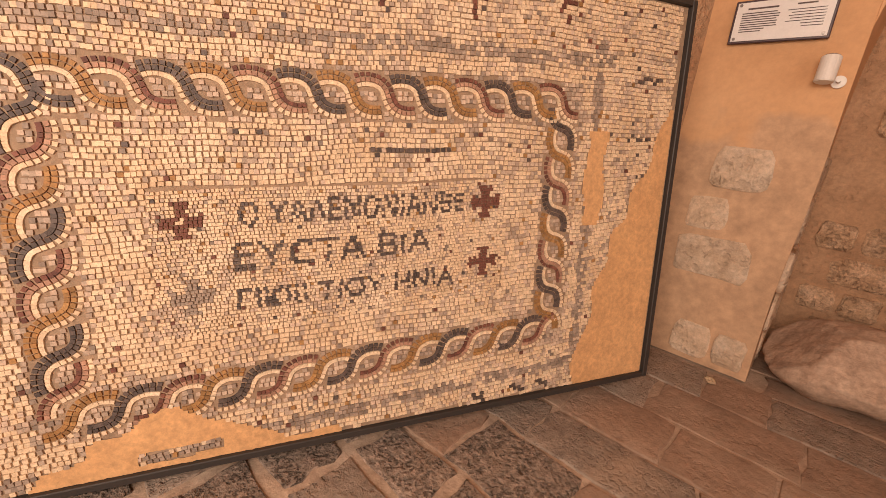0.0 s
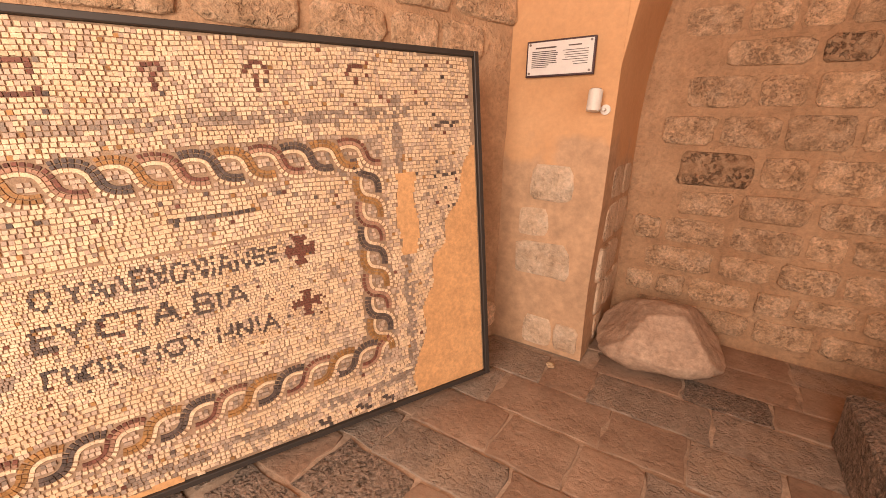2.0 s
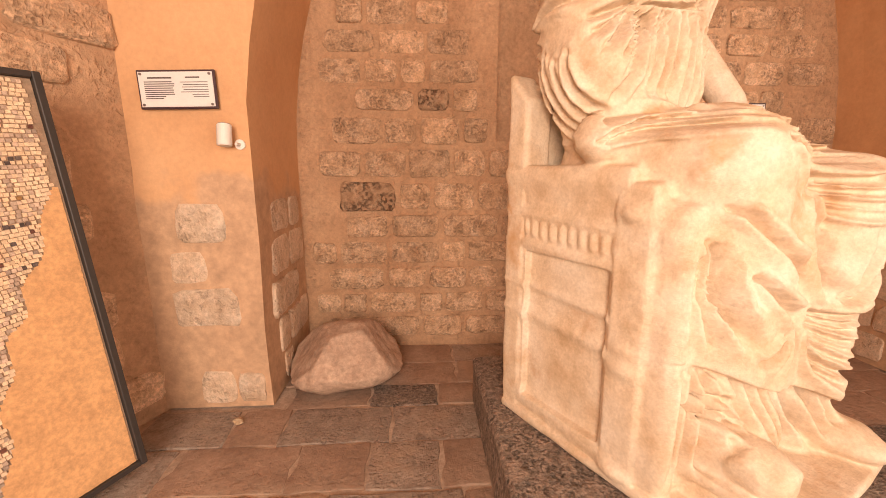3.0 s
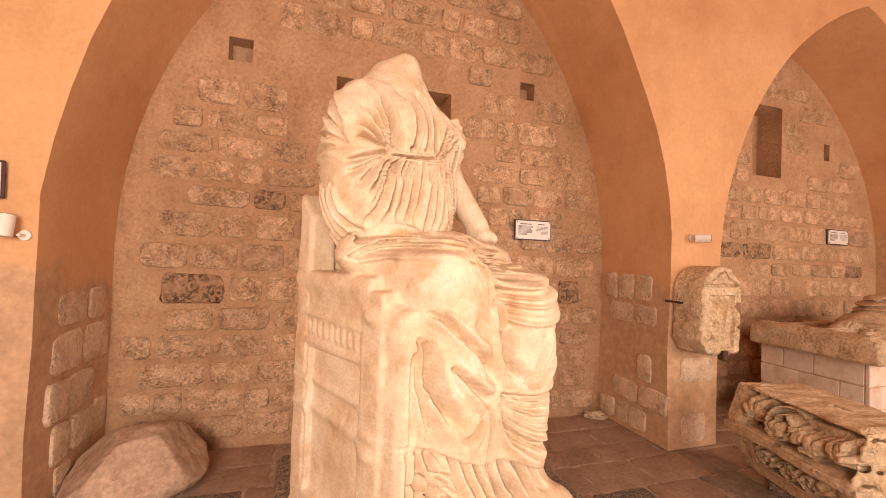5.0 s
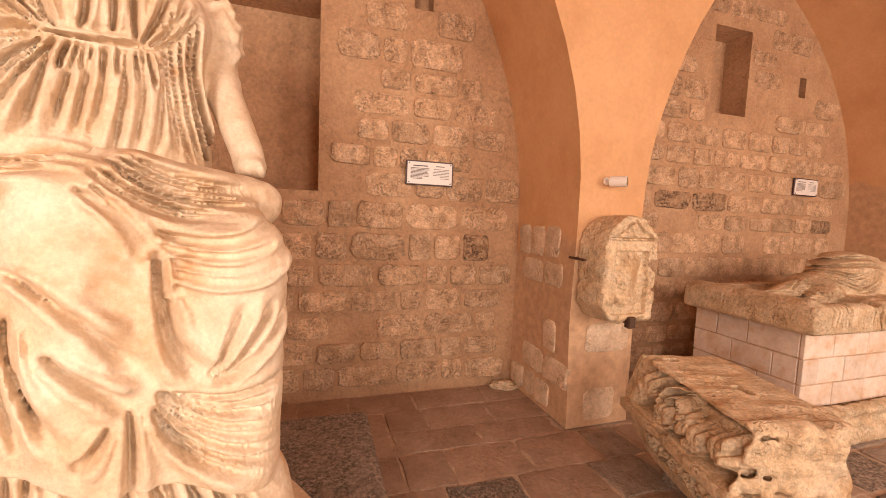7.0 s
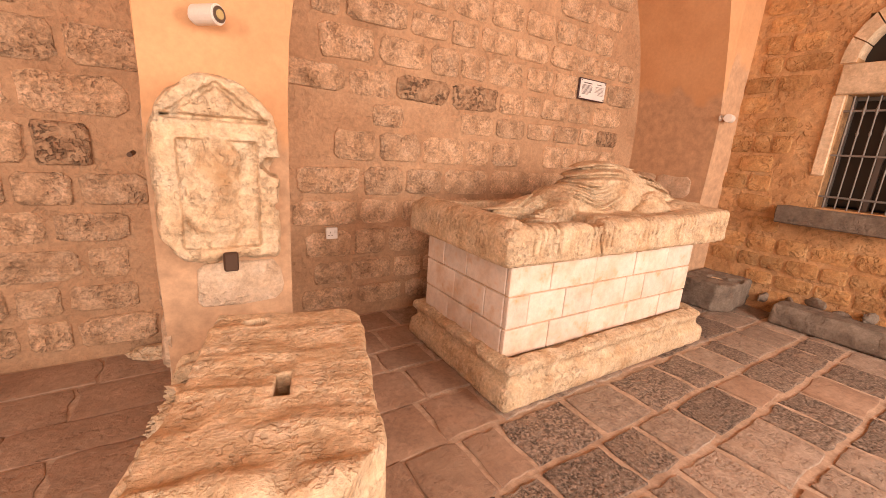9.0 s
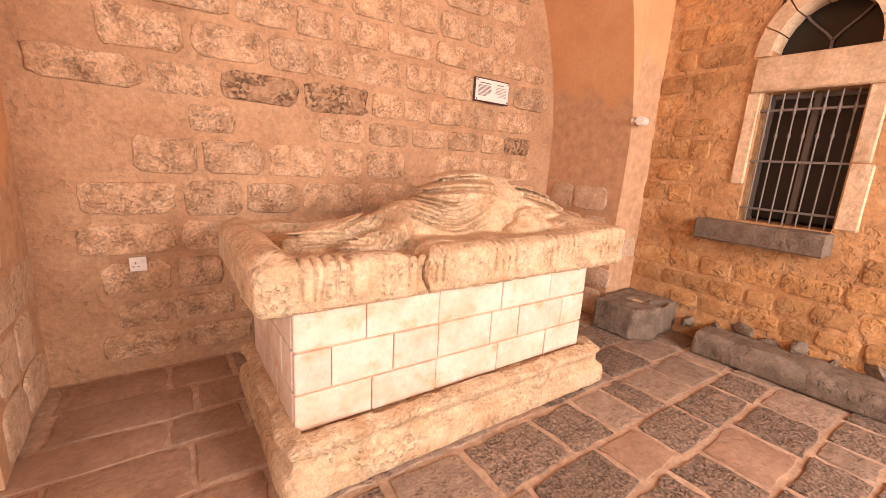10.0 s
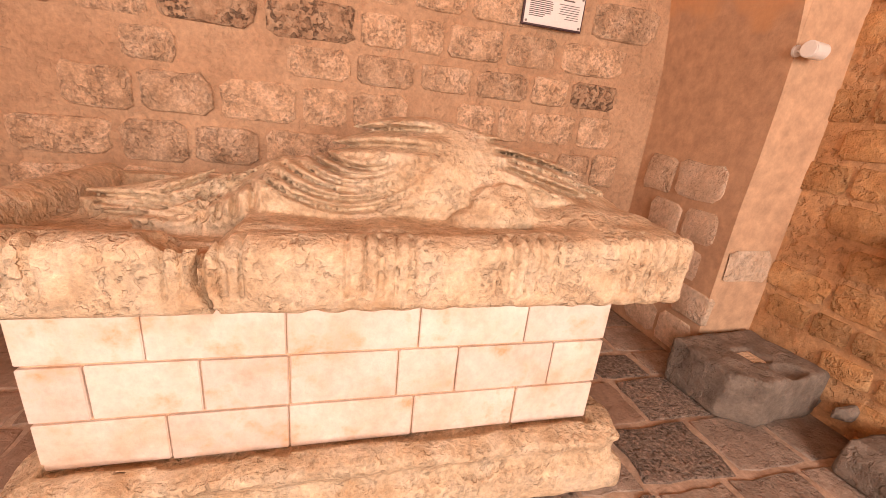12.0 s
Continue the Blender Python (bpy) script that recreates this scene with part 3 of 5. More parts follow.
# ---- paving ----
def slab_mesh(seed, material):
    rnd = random.Random(seed)
    verts, faces = [], []
    base = [(-0.5, -0.5), (0.0, -0.5), (0.5, -0.5), (0.5, 0.0), (0.5, 0.5), (0.0, 0.5), (-0.5, 0.5), (-0.5, 0.0)]
    fine = []
    for (xa, ya), (xb, yb) in zip(base, base[1:] + base[:1]):
        fine += [(xa, ya), ((xa + xb) / 2, (ya + yb) / 2)]
    base = [(x + rnd.uniform(-0.03, 0.03), y + rnd.uniform(-0.04, 0.04)) for x, y in fine]
    n = len(base)
    for k, z in ((1.0, -1.0), (0.985, -0.25), (0.94, 0.0)):
        verts += [(x * k, y * k, z + (rnd.uniform(-0.12, 0.1) if k < 1 else 0)) for x, y in base]
    for r in range(2):
        for i in range(n):
            j = (i + 1) % n
            faces.append((r * n + i, r * n + j, (r + 1) * n + j, (r + 1) * n + i))
    verts.append((0, 0, rnd.uniform(-0.15, 0.1)))
    for i in range(n):
        faces.append((2 * n + i, 2 * n + (i + 1) % n, 3 * n))
    me = bpy.data.meshes.new("paving_stone")
    me.from_pydata(verts, [], faces)
    me.materials.append(material)
    me.shade_smooth()
    return me


def build_paving():
    sets = [[slab_mesh(400 + 10 * k + i, m) for i in range(7)] for k, m in enumerate((PAVE_TAN, PAVE_DARK, PAVE_GREY))]
    rnd = random.Random(5)
    rest = []
    y = -0.02
    made = 0
    while y > SOUTH:
        d = rnd.choice((0.26, 0.29, 0.32, 0.35))
        x = -2.4 + rnd.uniform(-0.3, 0)
        while x < EAST:
            w = rnd.choice((0.24, 0.30, 0.36, 0.42, 0.50) if x > 5.6 else (0.30, 0.38, 0.45, 0.52, 0.62))
            cx, cy = x + w / 2, y - d / 2
            x += w
            if cx < WEST_A.x + (cy - WEST_A.y) * 0.45 - 0.1:
                continue
            if cy > FRONT and not any(a < cx < b for a, b, r in BAYS):
                continue
            wild = rnd.random()
            if cx > 6.4 or cy < -2.6:
                kind = 1 if wild < 0.45 else 2 if wild < 0.85 else 0
            elif cx < 1.0 and cy < -1.0:
                kind = 1 if wild < 0.22 else 2 if wild < 0.55 else 0
            else:
                kind = 1 if wild < 0.03 else 2 if wild < 0.14 else 0
            if abs(cx - 1.36) < 0.3 and abs(cy + 0.85) < 0.2:
                kind = 1
            joint = 0.038 if cx > 6.0 or cy < -2.6 else 0.014
            m = Matrix.Translation((cx, cy, rnd.uniform(-0.004, 0.002))) @ pose(0, 0, 0, 0, 0, rnd.uniform(-1.2, 1.2)) @ Matrix.Diagonal((w - joint, d - joint, 0.022, 1))
            me = rnd.choice(sets[kind])
            if cy > -4.3 and made < 298:
                ob = new("paving_stone", me)
                ob.parent = floor
                ob.matrix_world = m
                made += 1
            else:
                rest.append((me, m))
        y -= d
    verts, faces, mats = [], [], []
    for me, m in rest:
        k = len(verts)
        verts += [m @ v.co for v in me.vertices]
        faces += [[k + i for i in p.vertices] for p in me.polygons]
    me = mesh_from("paving_rest", [tuple(v) for v in verts], faces, PAVE_GREY, smooth=False)
    tagged(part("paving_rest", me, None, floor), "worn grey paving stones", kind="stuff")


# ---- the mosaic panel ----
def build_mosaic():
    ud, vd = Vector((-0.4266, -0.9039, -0.0303)).normalized(), Vector((-0.112, 0.0195, 0.9935)).normalized()
    nrm = Vector((0.8974, -0.4273, 0.1096)).normalized()
    wide, high = 2.75, 1.79
    org = Vector((0.068, -1.515, 0.122))
    lean = 0.049            # the pattern lies a little askew in its frame
    m = Matrix(((ud.x, vd.x, nrm.x, org.x), (ud.y, vd.y, nrm.y, org.y), (ud.z, vd.z, nrm.z, org.z), (0, 0, 0, 1))) @ Matrix.Diagonal((0.985, 0.965, 1, 1))
    panel = empty("mosaic_panel", m, "framed stone mosaic with braid border and Greek letters, leaning on wall", "mosaic")
    part("backing", box_bm(-0.01, wide, 0.0, high, -0.055, -0.004), MOSAICBED, panel, "grey-brown mosaic bed")
    f = 0.028
    for x0, x1, y0, y1 in ((-f - 0.012, -0.012, -f, high + f), (wide + 0.002, wide + f, -f, high + f), (-0.011, wide + 0.001, -f, -0.001), (-0.011, wide + 0.001, high + 0.001, high + f)):
        part("frame_bar", box_bm(x0, x1, y0, y1, -0.07, 0.018, 0.003), IRON, panel, "black iron frame bar")

    # letters as flat shapes, to tell which little stones are dark
    tris = []
    for text, uc, vc, width, height in (("Ο ΥΑΛΕΝΟΝΙΑΝΒΕ", 1.45, 0.918, 0.80, 0.080), ("ΕΥCΤΑ ΒΙΑ", 1.53, 0.775, 0.68, 0.090), ("ΓΙΚΙΙΙ ΤΙΟΥ ΗΝΙΑ", 1.48, 0.622, 0.78, 0.076)):
        cu = bpy.data.curves.new("letters", "FONT")
        cu.body = text
        cu.offset = 0.0
        ob = bpy.data.objects.new("letters", cu)
        me = ob.to_mesh()
        co = np.array([v.co[:2] for v in me.vertices])
        me.calc_loop_triangles()
        idx = np.array([t.vertices[:] for t in me.loop_triangles])
        lo, hi = co.min(0), co.max(0)
        p = (co - lo) / (hi - lo)
        p = np.stack([uc + width / 2 - p[:, 0] * width, vc - height / 2 + p[:, 1] * height], 1)
        tris.append(p[idx])
        ob.to_mesh_clear()
        bpy.data.objects.remove(ob)
        bpy.data.curves.remove(cu)
    tris = np.concatenate(tris)

    def lettered(u, v):
        hit = np.zeros(u.shape, bool)
        near = np.argwhere((u > 0.95) & (u < 1.95) & (v > 0.54) & (v < 1.02)).ravel()
        q = np.stack([u[near], v[near]], 1)
        got = np.zeros(len(near), bool)
        for t in tris:
            d = [(t[(i + 1) % 3][0] - t[i][0]) * (q[:, 1] - t[i][1]) - (t[(i + 1) % 3][1] - t[i][1]) * (q[:, 0] - t[i][0]) for i in range(3)]
            got |= ((d[0] >= 0) & (d[1] >= 0) & (d[2] >= 0)) | ((d[0] <= 0) & (d[1] <= 0) & (d[2] <= 0))
        hit[near] = got
        return hit

    rng = np.random.RandomState(7)
    pitch = 0.0178
    us, vs = [], []
    v = -0.09
    while v < high + 0.1:
        n = int(wide / pitch * 1.1)
        step = pitch * rng.uniform(0.78, 1.28, n)
        u = np.cumsum(step) + rng.uniform(0, pitch)
        us.append(u[u < wide - 0.012])
        vs.append(np.full(len(us[-1]), v))
        v += pitch * rng.uniform(0.93, 1.05)
    u, v = np.concatenate(us), np.concatenate(vs)
    v = v + 0.007 * np.sin(u * 4 + v * 3) + 0.004 * np.sin(u * 13 + v * 7) + rng.uniform(-0.0014, 0.0014, len(u))
    ang = np.arctan(0.028 * np.cos(u * 4 + v * 3)) + rng.uniform(-0.09, 0.09, len(u))
    half = np.full(len(u), pitch * 0.5)
    out = ~((u > 0.87) & (u < 2.10) & (v > 0.52) & (v < 1.01))
    fu, fv = [], []
    y = 0.52
    while y < 1.008:
        row = 0.866 + np.cumsum(0.0122 * rng.uniform(0.8, 1.25, 126))
        row = row[row < 2.102]
        fu.append(row)
        fv.append(np.full(len(row), y))
        y += 0.0122 * rng.uniform(0.95, 1.05)
    fu, fv = np.concatenate(fu), np.concatenate(fv)
    fv = fv + 0.004 * np.sin(fu * 6 + fv * 3) + rng.uniform(-0.001, 0.001, len(fu))
    u, v = np.concatenate([u[out], fu]), np.concatenate([v[out], fv])
    ang = np.concatenate([ang[out], rng.uniform(-0.1, 0.1, len(fu))])
    half = np.concatenate([half[out], np.full(len(fu), 0.0061)])

    # the braid: S-shaped strands of small stones laid along their own curves
    bu, bv, ba, bc = [], [], [], []
    lines = (((2.40, 1.306), (0.57, 1.306)), ((0.612, 1.28), (0.612, 0.325)), ((0.57, 0.30), (2.40, 0.30)), ((2.355, 0.325), (2.355, 1.28)))
    count = 0
    for (xa, ya), (xb, yb) in lines:
        length = math.hypot(xb - xa, yb - ya)
        dx, dy = (xb - xa) / length, (yb - ya) / length
        px, py = -dy, dx
        if xa > xb or ya < yb:
            px, py = (0, 1) if dx else (1, 0)
        n_s = round(length / 0.122)
        pit = length / n_s
        for i in range(n_s):
            hue = ((4, 4), (3, 6), (2, 2))[(count + 2) % 3]
            count += 1
            amp = 0.055
            for row, off in enumerate((-0.0165, 0.0, 0.0165)):
                t = -0.13
                while t < 1.13:
                    # over the hump, steeply down, and out along the foot
                    cx = 1.22 * pit * (t + 0.10 * math.sin(2 * math.pi * t)) + (i - 0.05) * pit
                    cy = amp * math.cos(math.pi * t)
                    gx = 1.22 * pit * (1 + 0.20 * math.pi * math.cos(2 * math.pi * t))
                    gy = -amp * math.pi * math.sin(math.pi * t)
                    q = math.hypot(gx, gy)
                    nx, ny = -gy / q, gx / q
                    x, y = cx + nx * off, cy + ny * off
                    if -0.01 <= x <= length + 0.03:
                        bu.append(xa + dx * x + px * y)
                        bv.append(ya + dy * x + py * y)
                        ba.append(math.atan2(dy * gx + py * gy, dx * gx + px * gy))
                        bc.append(0 if row == 0 else hue[0] if row == 2 else hue[1])
                    t += 0.0165 / q
    bu, bv, ba, bc = np.array(bu), np.array(bv), np.array(ba), np.array(bc)
    # where two strands meet, one lies over the other; ground stones make room for both
    keep = np.ones(len(bu), bool)
    cells = {}
    for i in range(len(bu)):
        key = (int(bu[i] / 0.0105), int(bv[i] / 0.0105))
        if key in cells:
            keep[i] = False
        else:
            cells[key] = 1
    bu, bv, ba, bc = bu[keep], bv[keep], ba[keep], bc[keep]
    room = np.zeros((int(wide / 0.004) + 8, int(high / 0.004) + 60), bool)
    for x, y in zip(bu, bv):
        i, j = int(x / 0.004), int(y / 0.004)
        room[max(0, i - 3):i + 4, max(0, j - 3):j + 4] = True
    free = ~room[np.clip((u / 0.004).astype(int), 0, room.shape[0] - 1), np.clip((v / 0.004).astype(int), 0, room.shape[1] - 1)]
    u, v, ang, half = u[free], v[free], ang[free], half[free]
    n_ground = len(u)
    u, v = np.concatenate([u, bu]), np.concatenate([v, bv])
    ang, half = np.concatenate([ang, ba + rng.uniform(-0.06, 0.06, len(ba))]), np.concatenate([half, np.full(len(bu), 0.0082)])
    braid = np.arange(len(u)) >= n_ground
    vv = v
    wob = 0.5 + 0.5 * np.sin(u * 23 + 3 * np.sin(vv * 19))
    wob2 = np.sin(vv * 21 + 2 * np.sin(u * 13))
    # where the stones are lost
    def gone(u, vv):
        w1 = 0.5 + 0.5 * np.sin(u * 23 + 3 * np.sin(vv * 19))
        w2 = np.sin(vv * 21 + 2 * np.sin(u * 13))
        lost = (u < 0.46 - 0.14 * np.clip(vv / 0.6, 0, 1) - 0.31 * np.clip((vv - 0.62) / 0.68, 0, 1) + 0.02 * w2) & (vv < 1.30)
        lost |= (u > 0.37 + 0.012 * w2) & (u < 0.475 + 0.008 * w2) & (vv > 0.78) & (vv < 1.20)
        lost |= (u > 1.5) & (vv < 0.02 + 0.22 * np.exp(-((u - 2.12) / 0.30) ** 2) + 0.04 * w1)
        return lost & ~((u > 1.95) & (u < 2.2) & (np.abs(vv - 0.10) < 0.02))
    lost = gone(u, vv)
    col = rng.choice(6, len(u), p=[0.80, 0.155, 0.004, 0.008, 0.013, 0.02])
    grey = (rng.rand(len(u)) < 0.45) & (wob2 + wob > 1.2)
    col[grey & (col == 0)] = 1

    def rect_band(x0, x1, y0, y1):
        """Distance along and across the line of a rectangle."""
        inside_x, inside_y = np.clip(u, x0, x1), np.clip(vv, y0, y1)
        ds = np.stack([np.abs(vv - y1) + 9 * ((u < x0 - 0.08) | (u > x1 + 0.08)), np.abs(vv - y0) + 9 * ((u < x0 - 0.08) | (u > x1 + 0.08)), np.abs(u - x0) + 9 * ((vv < y0 - 0.08) | (vv > y1 + 0.08)), np.abs(u - x1) + 9 * ((vv < y0 - 0.08) | (vv > y1 + 0.08))])
        k = ds.argmin(0)
        along = np.choose(k, [u, u + 0.07, vv, vv + 0.05])
        across = np.choose(k, [vv - y1, vv - y0, u - x0, u - x1])
        return along, across
    s, d = rect_band(0.612, 2.355, 0.30, 1.306)
    band = (np.abs(d) < 0.088) & ~braid
    col[band] = np.where(rng.rand(band.sum()) < 0.8, 1, 5)
    for x0, x1, y0, y1, w in ((0.445, 2.60, 0.11, 1.485, 0.024),):
        s2, d2 = rect_band(x0, x1, y0, y1)
        on = (np.abs(d2) < w) & (rng.rand(len(u)) < 0.75)
        col[on & ~braid] = 5
    # a dark dashed line over the writing, small trees along the top, dotted sprigs at the edge
    col[(np.abs(vv - 1.121) < 0.009) & (u > 1.12) & (u < 1.43) & (rng.rand(len(u)) < 0.85)] = 2
    for tu in (0.624, 1.034, 1.38):
        r = np.hypot(u - tu, vv - 1.66)
        col[(np.abs(u - tu) < 0.007) & (vv > 1.59) & (vv < 1.66)] = 3
        col[(np.abs(r - 0.036) < 0.008) & (vv > 1.655)] = 3
    box = np.maximum(np.abs(u - 1.744), np.abs(vv - 1.645))
    col[(box < 0.055) & (box > 0.042)] = 3
    for pu, pv in ((0.16, 1.42), (0.19, 1.16)):
        col[(np.abs(u - pu) < 0.07) & (np.abs(vv - pv - 0.01 * np.sin((u - pu) * 90)) < 0.007)] = 2
    for pu in (0.62, 0.75, 0.95):
        col[(np.abs(vv - 0.03 - 0.5 * (u - pu)) < 0.012) & (np.abs(u - pu) < 0.035)] = 2
    # roundel at the far end
    r = np.hypot(u - 2.86, vv - 0.55)
    col[(np.abs(r - 0.24) < 0.022)] = 3
    col[(np.abs(r - 0.18) < 0.016)] = 4
    col[(np.abs(r - 0.10) < 0.016)] = 2
    col[(np.abs(r - 0.29) < 0.010)] = 2
    crossed = np.zeros(len(u), bool)
    for cu_, cv_, hue in ((2.01, 0.905, 3), (0.958, 0.913, 3), (2.0, 0.650, 5), (0.96, 0.666, 3)):
        x, y = np.abs(u - cu_), np.abs(vv - cv_)
        on = ((x < 0.017) & (y < 0.062)) | ((y < 0.017) & (x < 0.062)) | ((x < 0.062) & (x > 0.048) & (y < 0.026)) | ((y < 0.062) & (y > 0.048) & (x < 0.026))
        col[on] = hue
        if hue == 3 and cu_ > 1.5:
            col[(x < 0.012) & (y < 0.012)] = 0
        crossed |= on
    ink = np.zeros(len(u), bool)
    for ox, oy in ((0, 0), (0.001, 0), (0, 0.0015), (0, -0.0015)):
        ink |= lettered(u + ox, v + oy)
    col[ink & ~crossed] = 2
    col[braid] = bc
    crossed &= ~braid
    v = vv - lean * (u - 0.96)
    ang = ang - lean
    live = ~lost & (v > 0.008) & (v < high - 0.008)
    mats = [mat("cream_tessera", [(0.64, 0.44, 0.27), (0.73, 0.54, 0.36), (0.78, 0.61, 0.44)], scale=6, rough=0.75, bump=0.2, grain=120, vary=0.11, island=True),
            mat("rosy_grey_tessera", [(0.47, 0.34, 0.25), (0.57, 0.425, 0.32)], scale=6, rough=0.75, bump=0.2, grain=120, vary=0.25, island=True),
            mat("black_tessera", [(0.075, 0.055, 0.05), (0.12, 0.085, 0.07)], scale=9, rough=0.65, bump=0.2, grain=120, vary=0.35, island=True),
            mat("red_tessera", [(0.13, 0.045, 0.032), (0.20, 0.075, 0.048)], scale=9, rough=0.7, bump=0.2, grain=120, vary=0.3, island=True),
            mat("ochre_tessera", [(0.30, 0.145, 0.05), (0.40, 0.215, 0.08)], scale=9, rough=0.7, bump=0.2, grain=120, vary=0.25, island=True),
            mat("grey_tessera", [(0.27, 0.20, 0.155), (0.38, 0.285, 0.22)], scale=9, rough=0.7, bump=0.2, grain=120, vary=0.3, island=True),
            mat("rose_tessera", [(0.36, 0.19, 0.125), (0.44, 0.25, 0.17)], scale=9, rough=0.7, bump=0.2, grain=120, vary=0.2, island=True)]
    # all the little stones but those of the crosses, in one piece of real geometry
    sel = np.argwhere(live & ~crossed).ravel()
    n = len(sel)
    hw = half[sel] * rng.uniform(0.84, 0.97, n)
    hh = half[sel] * rng.uniform(0.84, 0.95, n)
    turn = ang[sel]
    top = rng.uniform(0.0, 0.0022, n)
    verts = np.zeros((n, 8, 3), np.float32)
    for k, (sx, sy) in enumerate(((-1, -1), (1, -1), (1, 1), (-1, 1))):
        for lay, (g, w) in enumerate(((1.0, -0.005), (0.90, 0.0))):
            x = sx * hw * g * rng.uniform(0.90, 1.06, n)
            y = sy * hh * g * rng.uniform(0.90, 1.06, n)
            verts[:, lay * 4 + k, 0] = u[sel] + x * np.cos(turn) - y * np.sin(turn)
            verts[:, lay * 4 + k, 1] = v[sel] + x * np.sin(turn) + y * np.cos(turn)
            verts[:, lay * 4 + k, 2] = w + (top + rng.uniform(-0.0006, 0.0006, n) if lay else 0)
    base = (np.arange(n) * 8)[:, None]
    fs = np.concatenate([base + np.array(q) for q in ((4, 5, 6, 7), (0, 1, 5, 4), (1, 2, 6, 5), (2, 3, 7, 6), (3, 0, 4, 7))], 0)
    # u runs to the viewer's left, so the local frame is kept right-handed by the faces' order
    if ud.cross(vd).dot(nrm) < 0:
        fs = fs[:, ::-1]
    me = bpy.data.meshes.new("tesserae")
    me.from_pydata(verts.reshape(-1, 3).tolist(), [], fs.tolist())
    for mm in mats:
        me.materials.append(mm)
    me.polygons.foreach_set("material_index", np.tile(col[sel], 5).astype(np.int32))
    me.update()
    tagged(part("tesserae", me, None, panel), "small cream, grey, red and black stone cubes", kind="stuff")
    # smooth mortar where stones are lost
    g = 0.011
    gu, gv = np.meshgrid(np.arange(0.0, wide, g), np.arange(0.0, high, g), indexing="ij")
    fu, fv = gu.ravel() + g / 2, gv.ravel() + g / 2
    hole = gone(fu, fv + lean * (fu - 0.96))
    cells = {(round((x - g / 2) / g), round((y - g / 2) / g)) for x, y in zip(fu[hole], fv[hole])}
    while cells:
        todo, piece = [cells.pop()], []
        while todo:
            i, j = todo.pop()
            piece.append((i, j))
            for nb in ((i + 1, j), (i - 1, j), (i, j + 1), (i, j - 1)):
                if nb in cells:
                    cells.discard(nb)
                    todo.append(nb)
        if len(piece) < 12:
            continue
        bm = bmesh.new()
        made = {}
        for i, j in piece:
            vs4 = []
            for a1, b1 in ((i, j), (i + 1, j), (i + 1, j + 1), (i, j + 1)):
                if (a1, b1) not in made:
                    w = 0.002 * noise.noise(Vector((a1 * 0.11, b1 * 0.11, 3)))
                    made[a1, b1] = bm.verts.new((a1 * g + 0.003 * noise.noise(Vector((a1 * 0.7, b1 * 0.7, 0))), b1 * g + 0.003 * noise.noise(Vector((a1 * 0.7, b1 * 0.7, 5))), w + 0.0005))
                vs4.append(made[a1, b1])
            bm.faces.new(vs4)
        part("infill", bm, LEATHERY, panel, "smooth orange mortar where stones are lost", smooth=True)
    # the crosses' stones one by one
    one = {}
    for k in range(7):
        bm = box_bm(-0.0055, 0.0055, -0.0055, 0.0055, -0.005, 0.0012, 0.001)
        one[k] = mesh_of("tessera", bm, mats[k])
    for i in np.argwhere(live & crossed).ravel()[:290]:
        ob = new("tessera", one[int(col[i])])
        ob.parent = panel
        ob.matrix_local = Matrix.Translation((u[i], v[i], float(rng.uniform(0, 0.0015)))) @ pose(0, 0, 0, 0, 0, float(rng.uniform(-9, 9)))


build_mosaic()


